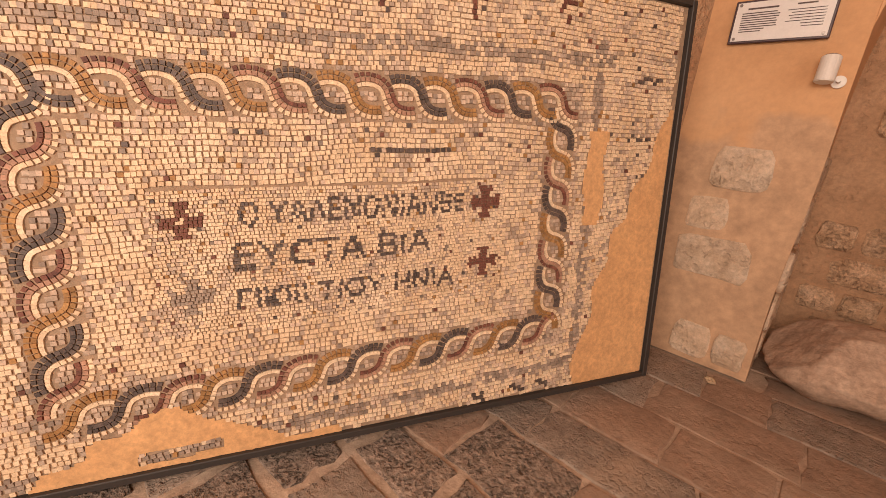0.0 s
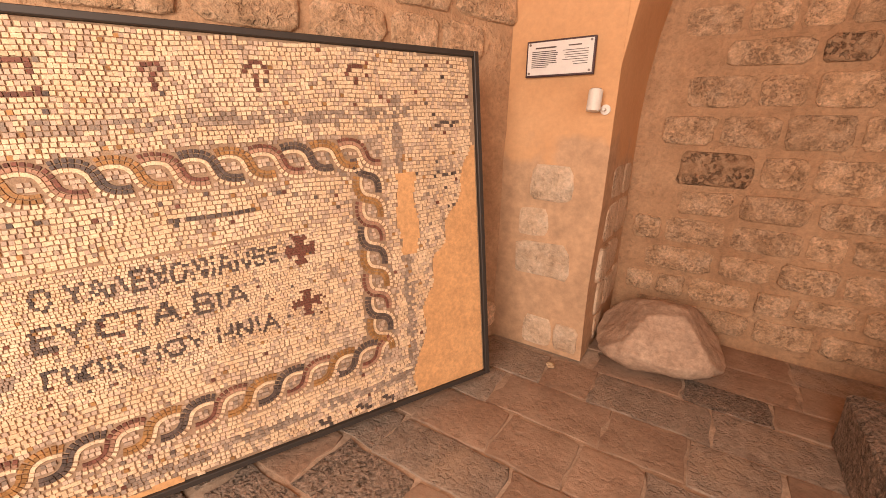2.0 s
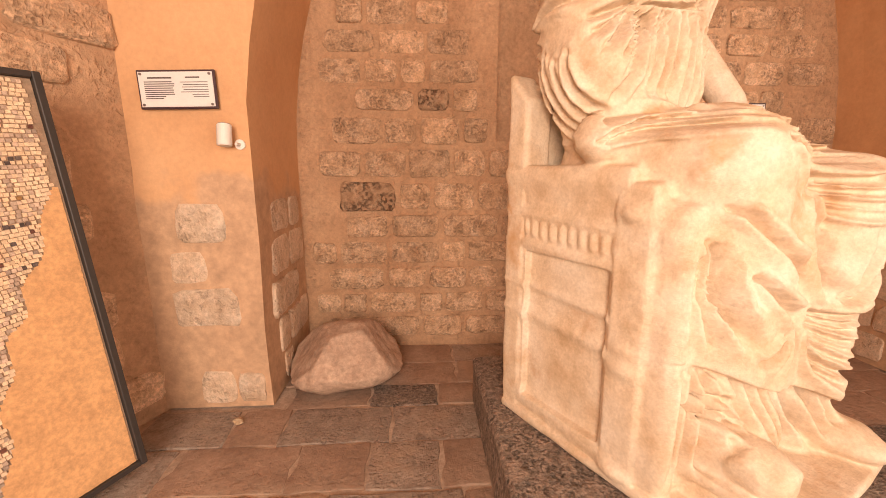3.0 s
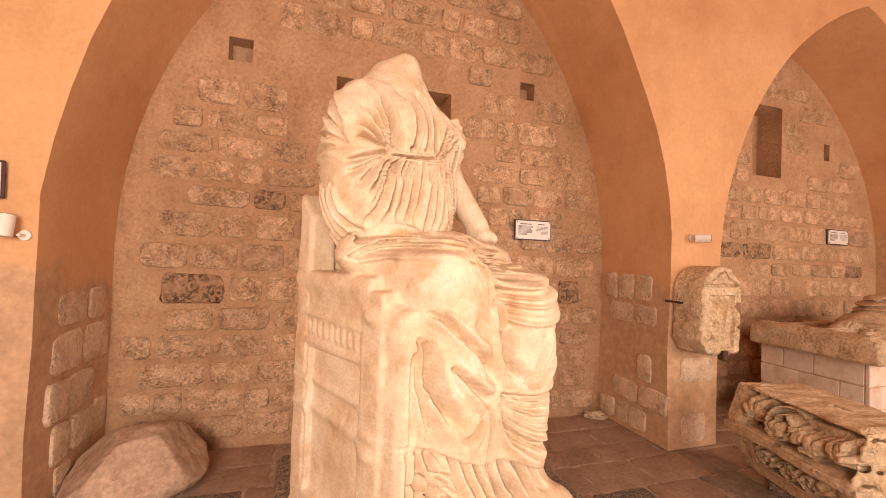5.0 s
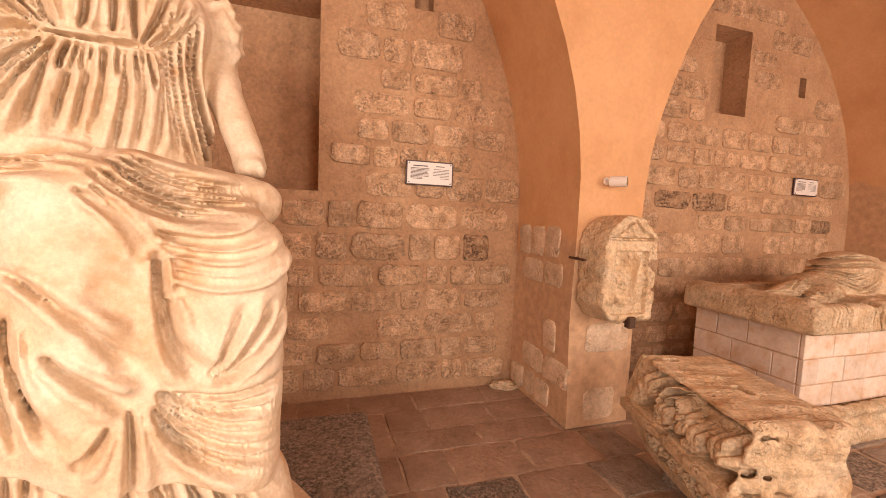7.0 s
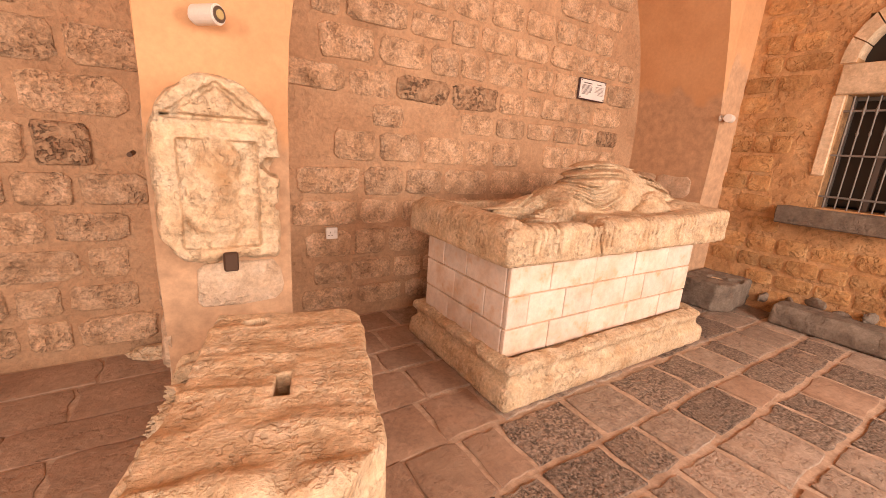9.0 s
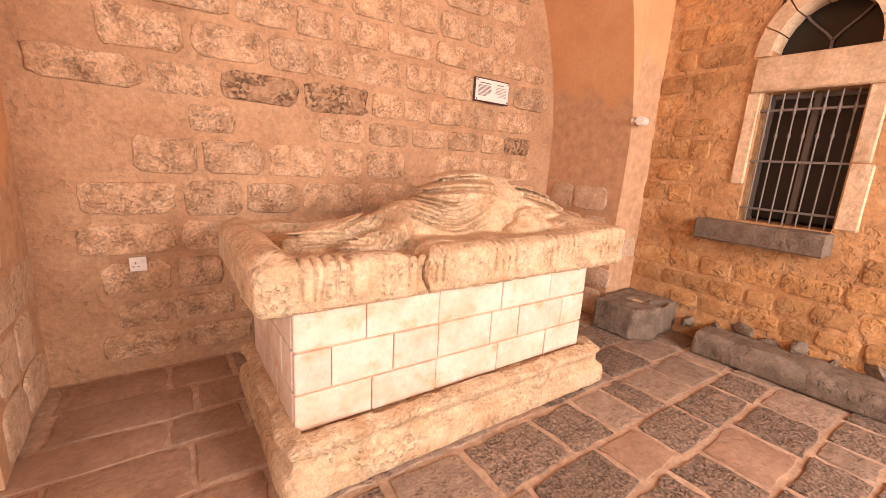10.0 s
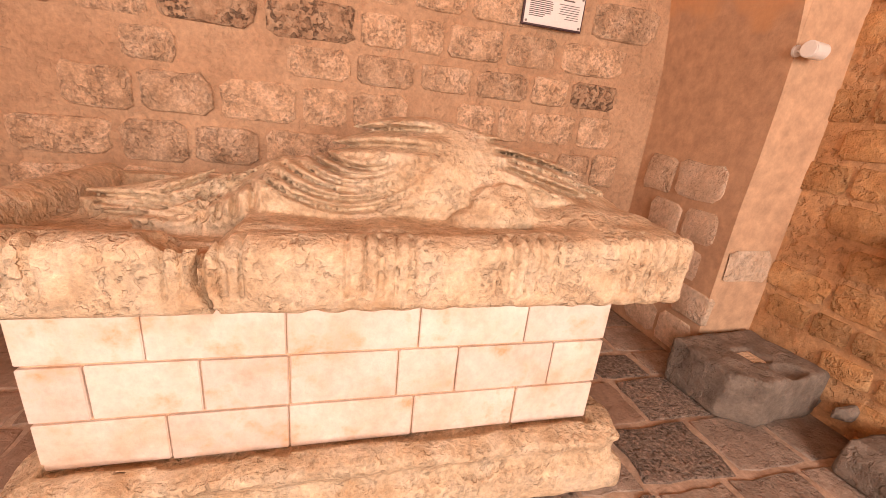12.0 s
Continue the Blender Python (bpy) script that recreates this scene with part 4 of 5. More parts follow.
# ---- statue on its stone base ----
def build_statue():
    e, d = Vector((0.875, 0.484, 0)), Vector((0.484, -0.875, 0))
    org = Vector((1.84, -1.41, 0.30))
    z0 = 0.30
    m = Matrix(((e.x, d.x, 0, org.x), (e.y, d.y, 0, org.y), (0, 0, 1, 0.3), (0, 0, 0, 1))) @ Matrix.Diagonal((0.955, 1, 1.03, 1)) @ Matrix.Translation((0, 0, -0.3))
    # folds of the dress from the knot of the belt, over the lap, from the gathered pinch at the shin, and under the hem
    TORSO = (((0.20, 2.01, 0.10, 1.99, -0.04, 1.93), (0.24, 1.99, 0.14, 1.88, 0.05, 1.64), 6, 0.010), ((0.20, 2.02, 0.10, 2.05, 0.00, 2.08), (0.24, 2.03, 0.18, 2.12, 0.12, 2.40), 5, 0.009),
             ((0.30, 2.03, 0.34, 2.12, 0.28, 2.42), (0.45, 2.03, 0.44, 2.15, 0.45, 2.42), 3, 0.010), ((0.46, 2.03, 0.52, 2.10, 0.58, 2.30), (0.50, 2.02, 0.60, 2.08, 0.68, 2.25), 3, 0.009),
             ((0.20, 2.01, 0.35, 1.995, 0.52, 2.03), (0.20, 2.01, 0.35, 1.995, 0.52, 2.03), 1, 0.006), ((0.24, 1.98, 0.20, 1.90, 0.14, 1.66), (0.51, 2.00, 0.54, 1.85, 0.48, 1.60), 7, 0.0085),
             ((0.27, 1.98, 0.25, 1.94, 0.24, 1.88), (0.48, 2.00, 0.49, 1.96, 0.50, 1.88), 6, 0.007), ((0.54, 2.25, 0.52, 1.80, 0.62, 1.60), (0.66, 2.2, 0.60, 1.85, 0.80, 1.62), 5, 0.010))
    HIP = (((0.10, 1.90, 0.16, 1.52, 0.45, 1.50), (0.34, 1.85, 0.34, 1.66, 0.52, 1.60), 5, 0.011), ((0.20, 2.30, 0.30, 2.2, 0.40, 2.02), (0.10, 1.95, 0.22, 2.05, 0.42, 2.00), 4, 0.010))
    LAP = (((-0.06, 1.50, 0.10, 1.62, 0.30, 1.55), (-0.02, 1.60, 0.14, 1.70, 0.36, 1.62), 4, 0.010), ((0.26, 1.58, 0.42, 1.43, 0.64, 1.47), (0.36, 1.64, 0.50, 1.55, 0.82, 1.57), 6, 0.010),
           ((0.40, 1.43, 0.54, 1.36, 0.72, 1.47), (0.44, 1.22, 0.62, 1.14, 0.84, 1.26), 7, 0.011), ((0.22, 1.53, 0.34, 1.46, 0.40, 1.34), (0.26, 1.54, 0.38, 1.44, 0.44, 1.30), 2, 0.010))
    SKIRT = (((0.40, 1.40, 0.38, 1.06, 0.52, 1.02), (0.42, 1.30, 0.42, 1.08, 0.52, 1.04), 2, 0.013), ((0.50, 1.02, 0.56, 1.12, 0.60, 1.26), (0.52, 1.02, 0.64, 1.07, 0.76, 1.24), 3, 0.011),
             ((0.40, 1.01, 0.52, 0.95, 0.78, 1.00), (0.38, 0.98, 0.42, 0.76, 0.74, 0.70), 8, 0.011), ((0.10, 1.34, 0.28, 1.18, 0.38, 1.05), (0.16, 1.14, 0.24, 1.05, 0.36, 0.97), 2, 0.012),
             ((0.05, 1.22, 0.05, 1.0, 0.06, 0.78), (0.11, 1.24, 0.08, 1.05, 0.20, 0.90), 3, 0.011), ((0.33, 0.98, 0.33, 0.86, 0.33, 0.72), (0.28, 0.94, 0.24, 0.86, 0.20, 0.84), 2, 0.010))
    HEM = (((0.20, 0.82, 0.22, 0.66, 0.30, 0.46), (0.60, 0.70, 0.60, 0.58, 0.74, 0.46), 8, 0.0115), ((0.045, 0.84, 0.05, 0.6, 0.045, 0.34), (0.13, 0.84, 0.12, 0.6, 0.13, 0.34), 3, 0.010), ((0.05, 0.66, 0.14, 0.80, 0.26, 0.62), (0.10, 0.60, 0.18, 0.70, 0.26, 0.56), 3, 0.010))

    def field(a, b, z):
        # throne
        f = slab(a, b, z, (0.0, 0.0, z0), (0.84, 0.62, 1.45), 0.015)
        for zc, w, g in ((1.40, 0.05, 0.018), (1.25, 0.022, 0.014), (1.12, 0.02, 0.012), (0.93, 0.02, 0.014), (0.80, 0.03, 0.016), (0.40, 0.04, 0.012)):
            tilt = zc - 0.05 * (b - 0.3)
            f = f - np.where(a < 0.2, g * np.exp(-((z - tilt) / w) ** 2), 0)
        f = f + np.where((a < 0.2) & (b > 0.13) & (b < 0.56), 0.03 * ((z < 1.09) & (z > 0.42)), 0)
        egg = np.abs(np.sin(b * 62)) * np.exp(-((z - 1.19 + 0.05 * (b - 0.3)) / 0.035) ** 4)
        f = f - np.where((a < 0.2) & (b > 0.12) & (b < 0.58), 0.014 * egg, 0)
        f = np.minimum(f, slab(a, b, z, (-0.01, -0.01, z0), (0.15, 0.12, 1.84 - 0.10 * np.clip(b / 0.1, 0, 1)), 0.03))
        f = np.minimum(f, slab(a, b, z, (0.1, -0.02, z0), (0.84, 0.09, 1.80), 0.03))
        f = np.minimum(f, slab(a, b, z, (-0.015, 0.57, z0), (0.13, 0.72, 1.40), 0.02))
        for zz, rr in ((1.30, 0.095), (0.83, 0.085), (0.76, 0.09), (0.36, 0.10)):
            f = smin(f, ellipsoid(a, b, z, (0.055, 0.645, zz), (rr, rr, 0.05)), 0.02)
        # the plinth cut with the figure, and the footstool
        f = np.minimum(f, slab(a, b, z, (-0.02, 0.0, z0), (0.90, 1.06, 0.345 + 0.01 * wobble(a, b, z, 11)), 0.015))
        f = np.minimum(f, slab(a, b, z, (0.13, 0.72, z0), (0.86, 1.16, 0.43), 0.015))
        f = np.minimum(f, slab(a, b, z, (0.10, 0.70, 0.425), (0.90, 1.20, 0.46), 0.012))
        f = f + 0.004 * wobble(a, b, z, 16, 2.0)
        # body under the cloth
        g = ellipsoid(a, b, z, (0.44, 0.33, 1.80), (0.29, 0.22, 0.48))
        g = smin(g, ellipsoid(a, b, z, (0.44, 0.29, 2.20), (0.33, 0.17, 0.20)), 0.12)
        g = smin(g, ellipsoid(a, b, z, (0.34, 0.42, 2.16), (0.12, 0.10, 0.12)), 0.06)
        g = smin(g, ellipsoid(a, b, z, (0.58, 0.42, 2.16), (0.12, 0.10, 0.12)), 0.06)
        g = smin(g, capsule(a, b, z, (0.42, 0.28, 2.28), (0.42, 0.30, 2.50), 0.15, 0.095), 0.08)
        g = smin(g, capsule(a, b, z, (0.26, 0.20, 2.30), (0.34, 0.22, 2.46), 0.13, 0.09), 0.08)
        g = smin(g, ellipsoid(a, b, z, (0.13, 0.27, 2.00), (0.17, 0.18, 0.34)), 0.10)
        g = smin(g, ellipsoid(a, b, z, (0.11, 0.36, 1.80), (0.15, 0.17, 0.16)), 0.08)
        g = smin(g, capsule(a, b, z, (0.16, 0.34, 1.62), (0.34, 0.62, 1.50), 0.13, 0.12), 0.08)
        cut = creases(a, z, TORSO, (-0.2, 1.4), (1.0, 2.7))
        hip = creases(b, z, HIP, (-0.1, 1.3), (0.8, 2.4)) * np.clip((0.10 - a) / 0.06, 0, 1)
        g = g + np.where(b > 0.05, 0.050 * cut * np.clip((a + 0.08) / 0.08, 0, 1), 0) + 0.036 * hip + 0.004 * wobble(a, b, z, 30, 2.0) + 0.002 * wobble(a, b, z, 70, 2.0)
        # thighs, mantle over the lap
        t = capsule(a, b, z, (0.25, 0.36, 1.46), (0.26, 0.78, 1.44), 0.20, 0.19)
        t = smin(t, capsule(a, b, z, (0.60, 0.36, 1.48), (0.62, 0.96, 1.34), 0.20, 0.16), 0.10)
        t = smin(t, ellipsoid(a, b, z, (0.45, 0.60, 1.46), (0.34, 0.28, 0.15)), 0.08)
        lap = creases(a, z, LAP, (-0.2, 1.0), (1.0, 1.8))
        t = smin(t, capsule(a, b, z, (0.02, 0.46, 1.54), (0.40, 0.70, 1.57), 0.08, 0.085), 0.04)
        t = smin(t, capsule(a, b, z, (0.40, 0.72, 1.57), (0.82, 0.66, 1.52), 0.085, 0.09), 0.04)
        t = t + 0.050 * lap + 0.005 * wobble(a, b, z, 34, 3.0)
        # shins and the long skirt
        s = capsule(a, b, z, (0.27, 0.80, 1.40), (0.30, 0.84, 0.72), 0.18, 0.16)
        s = smin(s, capsule(a, b, z, (0.62, 0.96, 1.32), (0.60, 0.92, 0.70), 0.155, 0.17), 0.12)
        s = smin(s, ellipsoid(a, b, z, (0.46, 0.72, 1.02), (0.36, 0.27, 0.42)), 0.10)
        s = smin(s, slab(a, b, z, (0.0, 0.66, 0.6), (0.17, 0.84, 1.34), 0.06), 0.05)
        fall = creases(a, z, SKIRT, (-0.2, 0.3), (1.0, 1.6))
        rough_side = np.clip((0.40 - a) / 0.08, 0, 1) * np.clip((z - 0.90) / 0.1, 0, 1)
        s = s + 0.050 * fall * np.clip((a - 0.01) / 0.04, 0, 1) + rough_side * (0.010 * wobble(a, b, z, 14, 5.0) + 0.007 * wobble(a, b, z, 44, 5.0)) + 0.003 * wobble(a, b, z, 24, 1.0)
        s = np.maximum(s, 0.845 - 0.27 * a + 0.010 * np.sin(a * 17) - z)
        # pleated hem of the under-dress, and the feet
        h = slab(a, b, z, (0.10, 0.55, 0.36), (0.80, 0.88 + 0.05 * np.sin(a * 4.2), 0.80), 0.09)
        h = smin(h, ellipsoid(a, b, z, (0.66, 0.92, 0.55), (0.16, 0.14, 0.20)), 0.06)
        h = smin(h, ellipsoid(a, b, z, (0.32, 0.88, 0.53), (0.15, 0.13, 0.17)), 0.06)
        h = smin(h, slab(a, b, z, (0.0, 0.66, 0.34), (0.17, 0.82, 0.86), 0.04), 0.03)
        h = h + 0.050 * creases(a, z, HEM, (-0.2, 0.2), (1.0, 1.0))
        h = np.maximum(h, np.where(a < 0.15, 0.345, 0.45) - z)
        h = smin(h, ellipsoid(a, b, z, (0.70, 1.06, 0.51), (0.10, 0.17, 0.07)) + 0.006 * wobble(a, b, z, 30, 1.0), 0.05)
        h = smin(h, ellipsoid(a, b, z, (0.22, 1.00, 0.52), (0.095, 0.12, 0.085)) + 0.010 * wobble(a, b, z, 45), 0.03)
        # the farther arm, with broken sleeve
        r = capsule(a, b, z, (0.74, 0.24, 2.25), (0.80, 0.30, 2.02), 0.095, 0.085) + 0.007 * wobble(a, b, z, 50, 3.0)
        r = smin(r, capsule(a, b, z, (0.79, 0.30, 2.04), (0.83, 0.52, 1.72), 0.075, 0.065), 0.03)
        r = smin(r, ellipsoid(a, b, z, (0.83, 0.56, 1.66), (0.055, 0.09, 0.05)) + 0.010 * wobble(a, b, z, 48, 1.0), 0.04)
        r = smin(r, ellipsoid(a, b, z, (0.80, 0.32, 2.20), (0.085, 0.085, 0.14)) + 0.014 * wobble(a, b, z, 62, 4.0), 0.03)
        r = smin(r, ellipsoid(a, b, z, (0.72, 0.22, 2.33), (0.10, 0.09, 0.07)), 0.03)
        out = f
        for q, k in ((g, 0.02), (t, 0.03), (s, 0.025), (h, 0.02), (r, 0.02)):
            out = smin(out, q, k)
        # broken, rough front of the nearer knee
        chip = np.exp(-((a - 0.30) ** 2 + (z - 1.15) ** 2) / 0.07)
        out = out + chip * 0.012 * wobble(a, b, z, 42, 1.0) * (b > 0.6)
        return np.maximum(out, z0 - z)
    verts, quads = surface(field, (-0.08, -0.08, z0 - 0.01), (1.02, 1.28, 2.62), 0.0074)
    ob = new("statue", mesh_from("statue", verts, quads, MARBLE))
    ob.matrix_world = m
    tagged(ob, "headless white marble statue of a seated draped woman on a throne", "statue")
    bm = box_bm(1.75, 3.38, -2.50, -0.87, -0.012, 0.30, 0.02)
    rough(bm, 0.012, 3.0, 3)
    tagged(part("stone_plinth", bm, PAVE_DARK), "low dark pitted stone plinth under the seated statue", "plinth")


build_statue()


# ---- boulder ----
def build_boulder():
    def field(x, y, z):
        # a lens-shaped river stone, widest at mid height, with a few flattened faces
        f = ((np.abs(x / 0.43) ** 2.5 + np.abs(y / 0.31) ** 2.5 + np.abs((z - 0.215) / 0.235) ** 2.3) ** 0.42 - 1) * 0.235
        for nx, ny, nz, d in ((-0.70, -0.25, 0.67, 0.375), (0.74, -0.15, 0.66, 0.40), (0.1, -0.80, 0.60, 0.345), (-0.08, -0.12, 0.99, 0.435), (-0.5, -0.8, 0.2, 0.36), (0.62, -0.76, 0.05, 0.37)):
            f = np.maximum(f, (x * nx + y * ny + z * nz) - d)
        f = np.maximum(f, -z)
        f = f + 0.014 * wobble(x, y, z, 8, 1.0) + 0.008 * wobble(x, y, z, 21, 2.0) + 0.004 * wobble(x, y, z, 52, 2.0)
        # shallow carved scratches
        w = np.abs(np.sin(x * 42 + 5 * np.sin(z * 26))) < 0.16
        return f + 0.006 * (w & (np.abs(x) < 0.24) & (z > 0.24) & (z < 0.38) & (y < 0))
    verts, quads = surface(field, (-0.50, -0.38, -0.01), (0.50, 0.38, 0.52), 0.012)
    ob = new("boulder", mesh_from("boulder", verts, quads, BOULDERSTONE))
    ob.matrix_world = pose(0.89, -0.57, -0.010, 0, 0, 6) @ Matrix.Diagonal((0.95, 1, 0.93, 1))
    tagged(ob, "rounded rosy boulder with scratched signs, beside the pier", "boulder")
    bm = bmesh.new()
    bmesh.ops.create_icosphere(bm, subdivisions=2, radius=0.03)
    rough(bm, 0.018, 22)
    ob = part("pebble", bm, CREAM)
    ob.matrix_world = pose(0.33, -1.06, 0.014) @ Matrix.Diagonal((1, 0.8, 0.6, 1))
    tagged(ob, "small pale chip of stone on the floor", "pebble")
    bm = bmesh.new()
    bmesh.ops.create_icosphere(bm, subdivisions=3, radius=0.1)
    rough(bm, 0.05, 9)
    ob = part("plaster_debris", bm, CREAM)
    ob.matrix_world = pose(4.72, -0.12, 0.02) @ Matrix.Diagonal((1.3, 0.7, 0.45, 1))
    tagged(ob, "heap of pale plaster crumbs in the wall's corner", "debris")


build_boulder()


# ---- stele on its bracket ----
def build_stele():
    def field(x, y, z):
        f = slab(x, y, z, (-0.24, -0.17, 0.0), (0.24, 0.05, 0.74), 0.035)
        f = np.maximum(f, np.where(z > 0.50, np.hypot(x, (z - 0.50) * 1.0) - 0.238, -1))
        f = np.maximum(f, -x - 0.26 + 0.10 * np.clip((0.15 - z) / 0.15, 0, 1))
        front = y < -0.06
        ped = (np.abs(x) * 0.70 + (z - 0.585)) / 1.2
        f = f + front * 0.020 * ((np.abs(ped - 0.10) < 0.010) & (z > 0.575))
        f = f + front * 0.024 * ((np.abs(z - 0.575) < 0.009) & (np.abs(x) < 0.19))
        f = f + front * 0.022 * ((np.abs(x) < 0.15) & (z < 0.50) & (z > 0.06))
        f = smin(f, ellipsoid(x, y, z, (0.0, -0.165, 0.635), (0.045, 0.03, 0.05)), 0.02)
        f = smin(f, ellipsoid(x, y, z, (0.0, -0.15, 0.40), (0.08, 0.03, 0.10)), 0.03)
        f = smin(f, ellipsoid(x, y, z, (-0.02, -0.15, 0.22), (0.11, 0.025, 0.13)), 0.03)
        f = np.maximum(f, -ellipsoid(x, y, z, (0.27, -0.14, 0.40), (0.10, 0.14, 0.05)))
        f = np.maximum(f, -ellipsoid(x, y, z, (0.28, -0.14, 0.22), (0.07, 0.14, 0.03)))
        return f + 0.011 * wobble(x, y, z, 24, 1.0) + 0.006 * wobble(x, y, z, 12, 4.0) + 0.006 * wobble(x, y, z, 62, 2.0)
    verts, quads = surface(field, (-0.28, -0.22, -0.02), (0.28, 0.09, 0.80), 0.009)
    ob = new("stele", mesh_from("stele", verts, quads, CREAM))
    ob.matrix_world = pose(5.075, -0.945, 0.87, 0, 0, 2) @ Matrix.Diagonal((0.93, 1.3, 0.97, 1))
    tagged(ob, "weathered cream limestone stele with a gabled relief, on an iron bracket", "stele")
    br = empty("wall_bracket", pose(5.075, FRONT, 0.858) @ Matrix.Diagonal((1, 1.32, 1, 1)), "rusty iron bracket holding the stele on the pier", "bracket")
    part("shelf_bar", box_bm(0.01, 0.04, -0.20, -0.002, -0.004, 0.008, 0.002), RUST, br)
    part("hook", box_bm(-0.002, 0.052, -0.235, -0.195, -0.028, 0.05, 0.006), RUST, br)
    part("spike", cyl_bm(0.009, 0.13, 10, m=pose(-0.28, -0.06, 0.42, 90)), RUST, br)


build_stele()


# ---- carved cornice fragment ----
def build_fragment():
    # the carved band: big acanthus leaves round a scroll, seen as (y along the face, v up it)
    def leaf(p, v, cy, cv, size, turn, lobes=7):
        """Height of a leaf of pointed lobes spread from its root, with a groove along each."""
        dy, dv = p - cy, v - cv
        r = np.hypot(dy, dv)
        t = (np.arctan2(dv, dy) - turn + math.pi) % (2 * math.pi) - math.pi
        k = lobes / 1.9
        reach = size * (0.45 + 0.55 * np.abs(np.cos(t * k)) ** 0.7) * np.clip(1.25 - np.abs(t) / 1.9, 0.2, 1)
        body = np.clip((reach - r) / (0.25 * size), 0, 1) * (np.abs(t) < 1.9)
        return body * (0.75 + 0.25 * np.sin(np.clip(r / size, 0, 1) * math.pi)) - 0.4 * body * np.exp(-(np.cos(t * k) / 0.22) ** 2) * np.clip(r / size, 0, 1)

    def scroll(p, v, cy, cv, r0, hand):
        """Height of a rolled tendril."""
        r = np.hypot(p - cy, v - cv)
        t = np.arctan2(v - cv, (p - cy) * hand)
        s = (r - r0 * (t + math.pi) / (2 * math.pi) * 0.45) / (r0 * 0.45)
        return np.clip(1.1 - np.abs((s % 1.0) - 0.5) * 3.2, 0, 1) * (r < r0)

    def field(x, y, z):
        # stepped blocks: carved slope over a fillet, plain face with a sunk panel, undercut foot
        v = z - 0.56
        lean = -0.285 + 0.30 * np.clip(z - 0.44, 0, 0.3)
        up = np.maximum(slab(x, y, z, (-0.31, -0.47, 0.42), (0.28, 0.50, 0.70), 0.02), (lean - x) * 0.96)
        mid = slab(x, y, z, (-0.315, -0.52, 0.365), (0.27, 0.51, 0.425), 0.012)
        back = 0.35 * np.clip(0.36 - z, 0, 0.3)
        low = slab(x, y, z, (-0.27 + back, -0.46 + 1.1 * back, 0.18), (0.25, 0.51, 0.37), 0.012)
        foot = slab(x, y, z, (-0.245 + back, -0.40 + 1.6 * back, 0.075), (0.25, 0.51, 0.185), 0.015)
        f = np.minimum(np.minimum(up, mid), np.minimum(low, foot))
        h = np.maximum(leaf(y, v, 0.24, -0.03, 0.17, 1.2, 9), leaf(y, v, 0.07, -0.07, 0.13, 2.2, 7))
        h = np.maximum(h, np.maximum(scroll(y, v, 0.02, 0.0, 0.115, 1), leaf(y, v, -0.12, 0.03, 0.13, -1.3, 7)))
        h = np.maximum(h, np.maximum(leaf(y, v, -0.24, -0.08, 0.15, 0.9, 7), leaf(y, v, -0.36, -0.05, 0.16, 1.9, 7)))
        field_band = np.clip((0.40 - y) / 0.05, 0, 1) * np.clip((y + 0.46) / 0.04, 0, 1) * np.clip((0.125 - np.abs(v)) / 0.02, 0, 1)
        f = f + np.where(x < -0.10, field_band * (0.066 - 0.115 * h), 0)
        # small scroll in the sunk panel
        q = z - 0.275
        s = np.maximum(scroll(y, q, 0.20, 0.0, 0.075, 1), np.maximum(scroll(y, q, 0.03, 0.0, 0.075, -1), scroll(y, q, -0.14, 0.0, 0.075, 1)))
        s = np.maximum(s, np.maximum(leaf(y, q, 0.115, -0.02, 0.07, 1.5, 5), np.maximum(leaf(y, q, -0.055, -0.02, 0.07, 1.5, 5), leaf(y, q, -0.25, -0.02, 0.09, 1.2, 5))))
        panel = (np.abs(q) < 0.078) & (y < 0.30) & (y > -0.36) & (x < -0.12)
        f = f + panel * (0.044 - 0.060 * s)
        f = f + 0.010 * wobble(x, y, z, 7, 3.0) + 0.004 * wobble(x, y, z, 27, 1.0) + 0.002 * wobble(x, y, z, 60, 1.0)
        # broken near end with ragged strata
        torn = np.clip((-0.36 - y) / 0.05, 0, 1) * (z > 0.42)
        f = f + torn * (0.018 * wobble(x, y * 0.5, z * 2.2, 20, 4.0) + 0.016 * wobble(x, y, z * 1.6, 40, 6.0))
        # streaky top with a mortise, gnawed edges
        f = f + np.where(z > 0.62, 0.0010 * np.sin(y * 90 + 5 * np.sin(x * 5 + y * 9)) + 0.008 * wobble(x * 0.4, y, z, 30, 7.0), 0)
        f = np.maximum(f, -slab(x, y, z, (0.02, -0.10, 0.56), (0.06, 0.02, 0.80)))
        f = np.maximum(f, -ellipsoid(x, y, z, (-0.08, 0.40, 0.71), (0.04, 0.03, 0.05)))
        f = np.maximum(f, x * 0.7 + y * 0.7 - 0.50 + 0.02 * wobble(x, y, z, 20))
        f = np.maximum(f, x * 0.75 - y * 0.62 - 0.42 + 0.03 * wobble(x, y, z, 14))
        return f
    verts, quads = surface(field, (-0.38, -0.58, 0.03), (0.34, 0.58, 0.76), 0.0072)
    ob = new("cornice_fragment", mesh_from("cornice_fragment", verts, quads, CREAM))
    ob.matrix_world = pose(5.12, -1.86, 0.0, 0, 0, -16) @ Matrix.Diagonal((1.06, 0.95, 1.02, 1))
    tagged(ob, "broken limestone cornice block carved with acanthus leaves and scrolls", "fragment")
    for x, y in ((5.14, -1.60), (5.10, -2.0), (5.30, -1.63)):
        bm = rough(box_bm(-0.07, 0.07, -0.06, 0.06, -0.012, 0.078, 0.012), 0.012, 14, 2)
        o = part("support_stone", bm, PAVE_DARK)
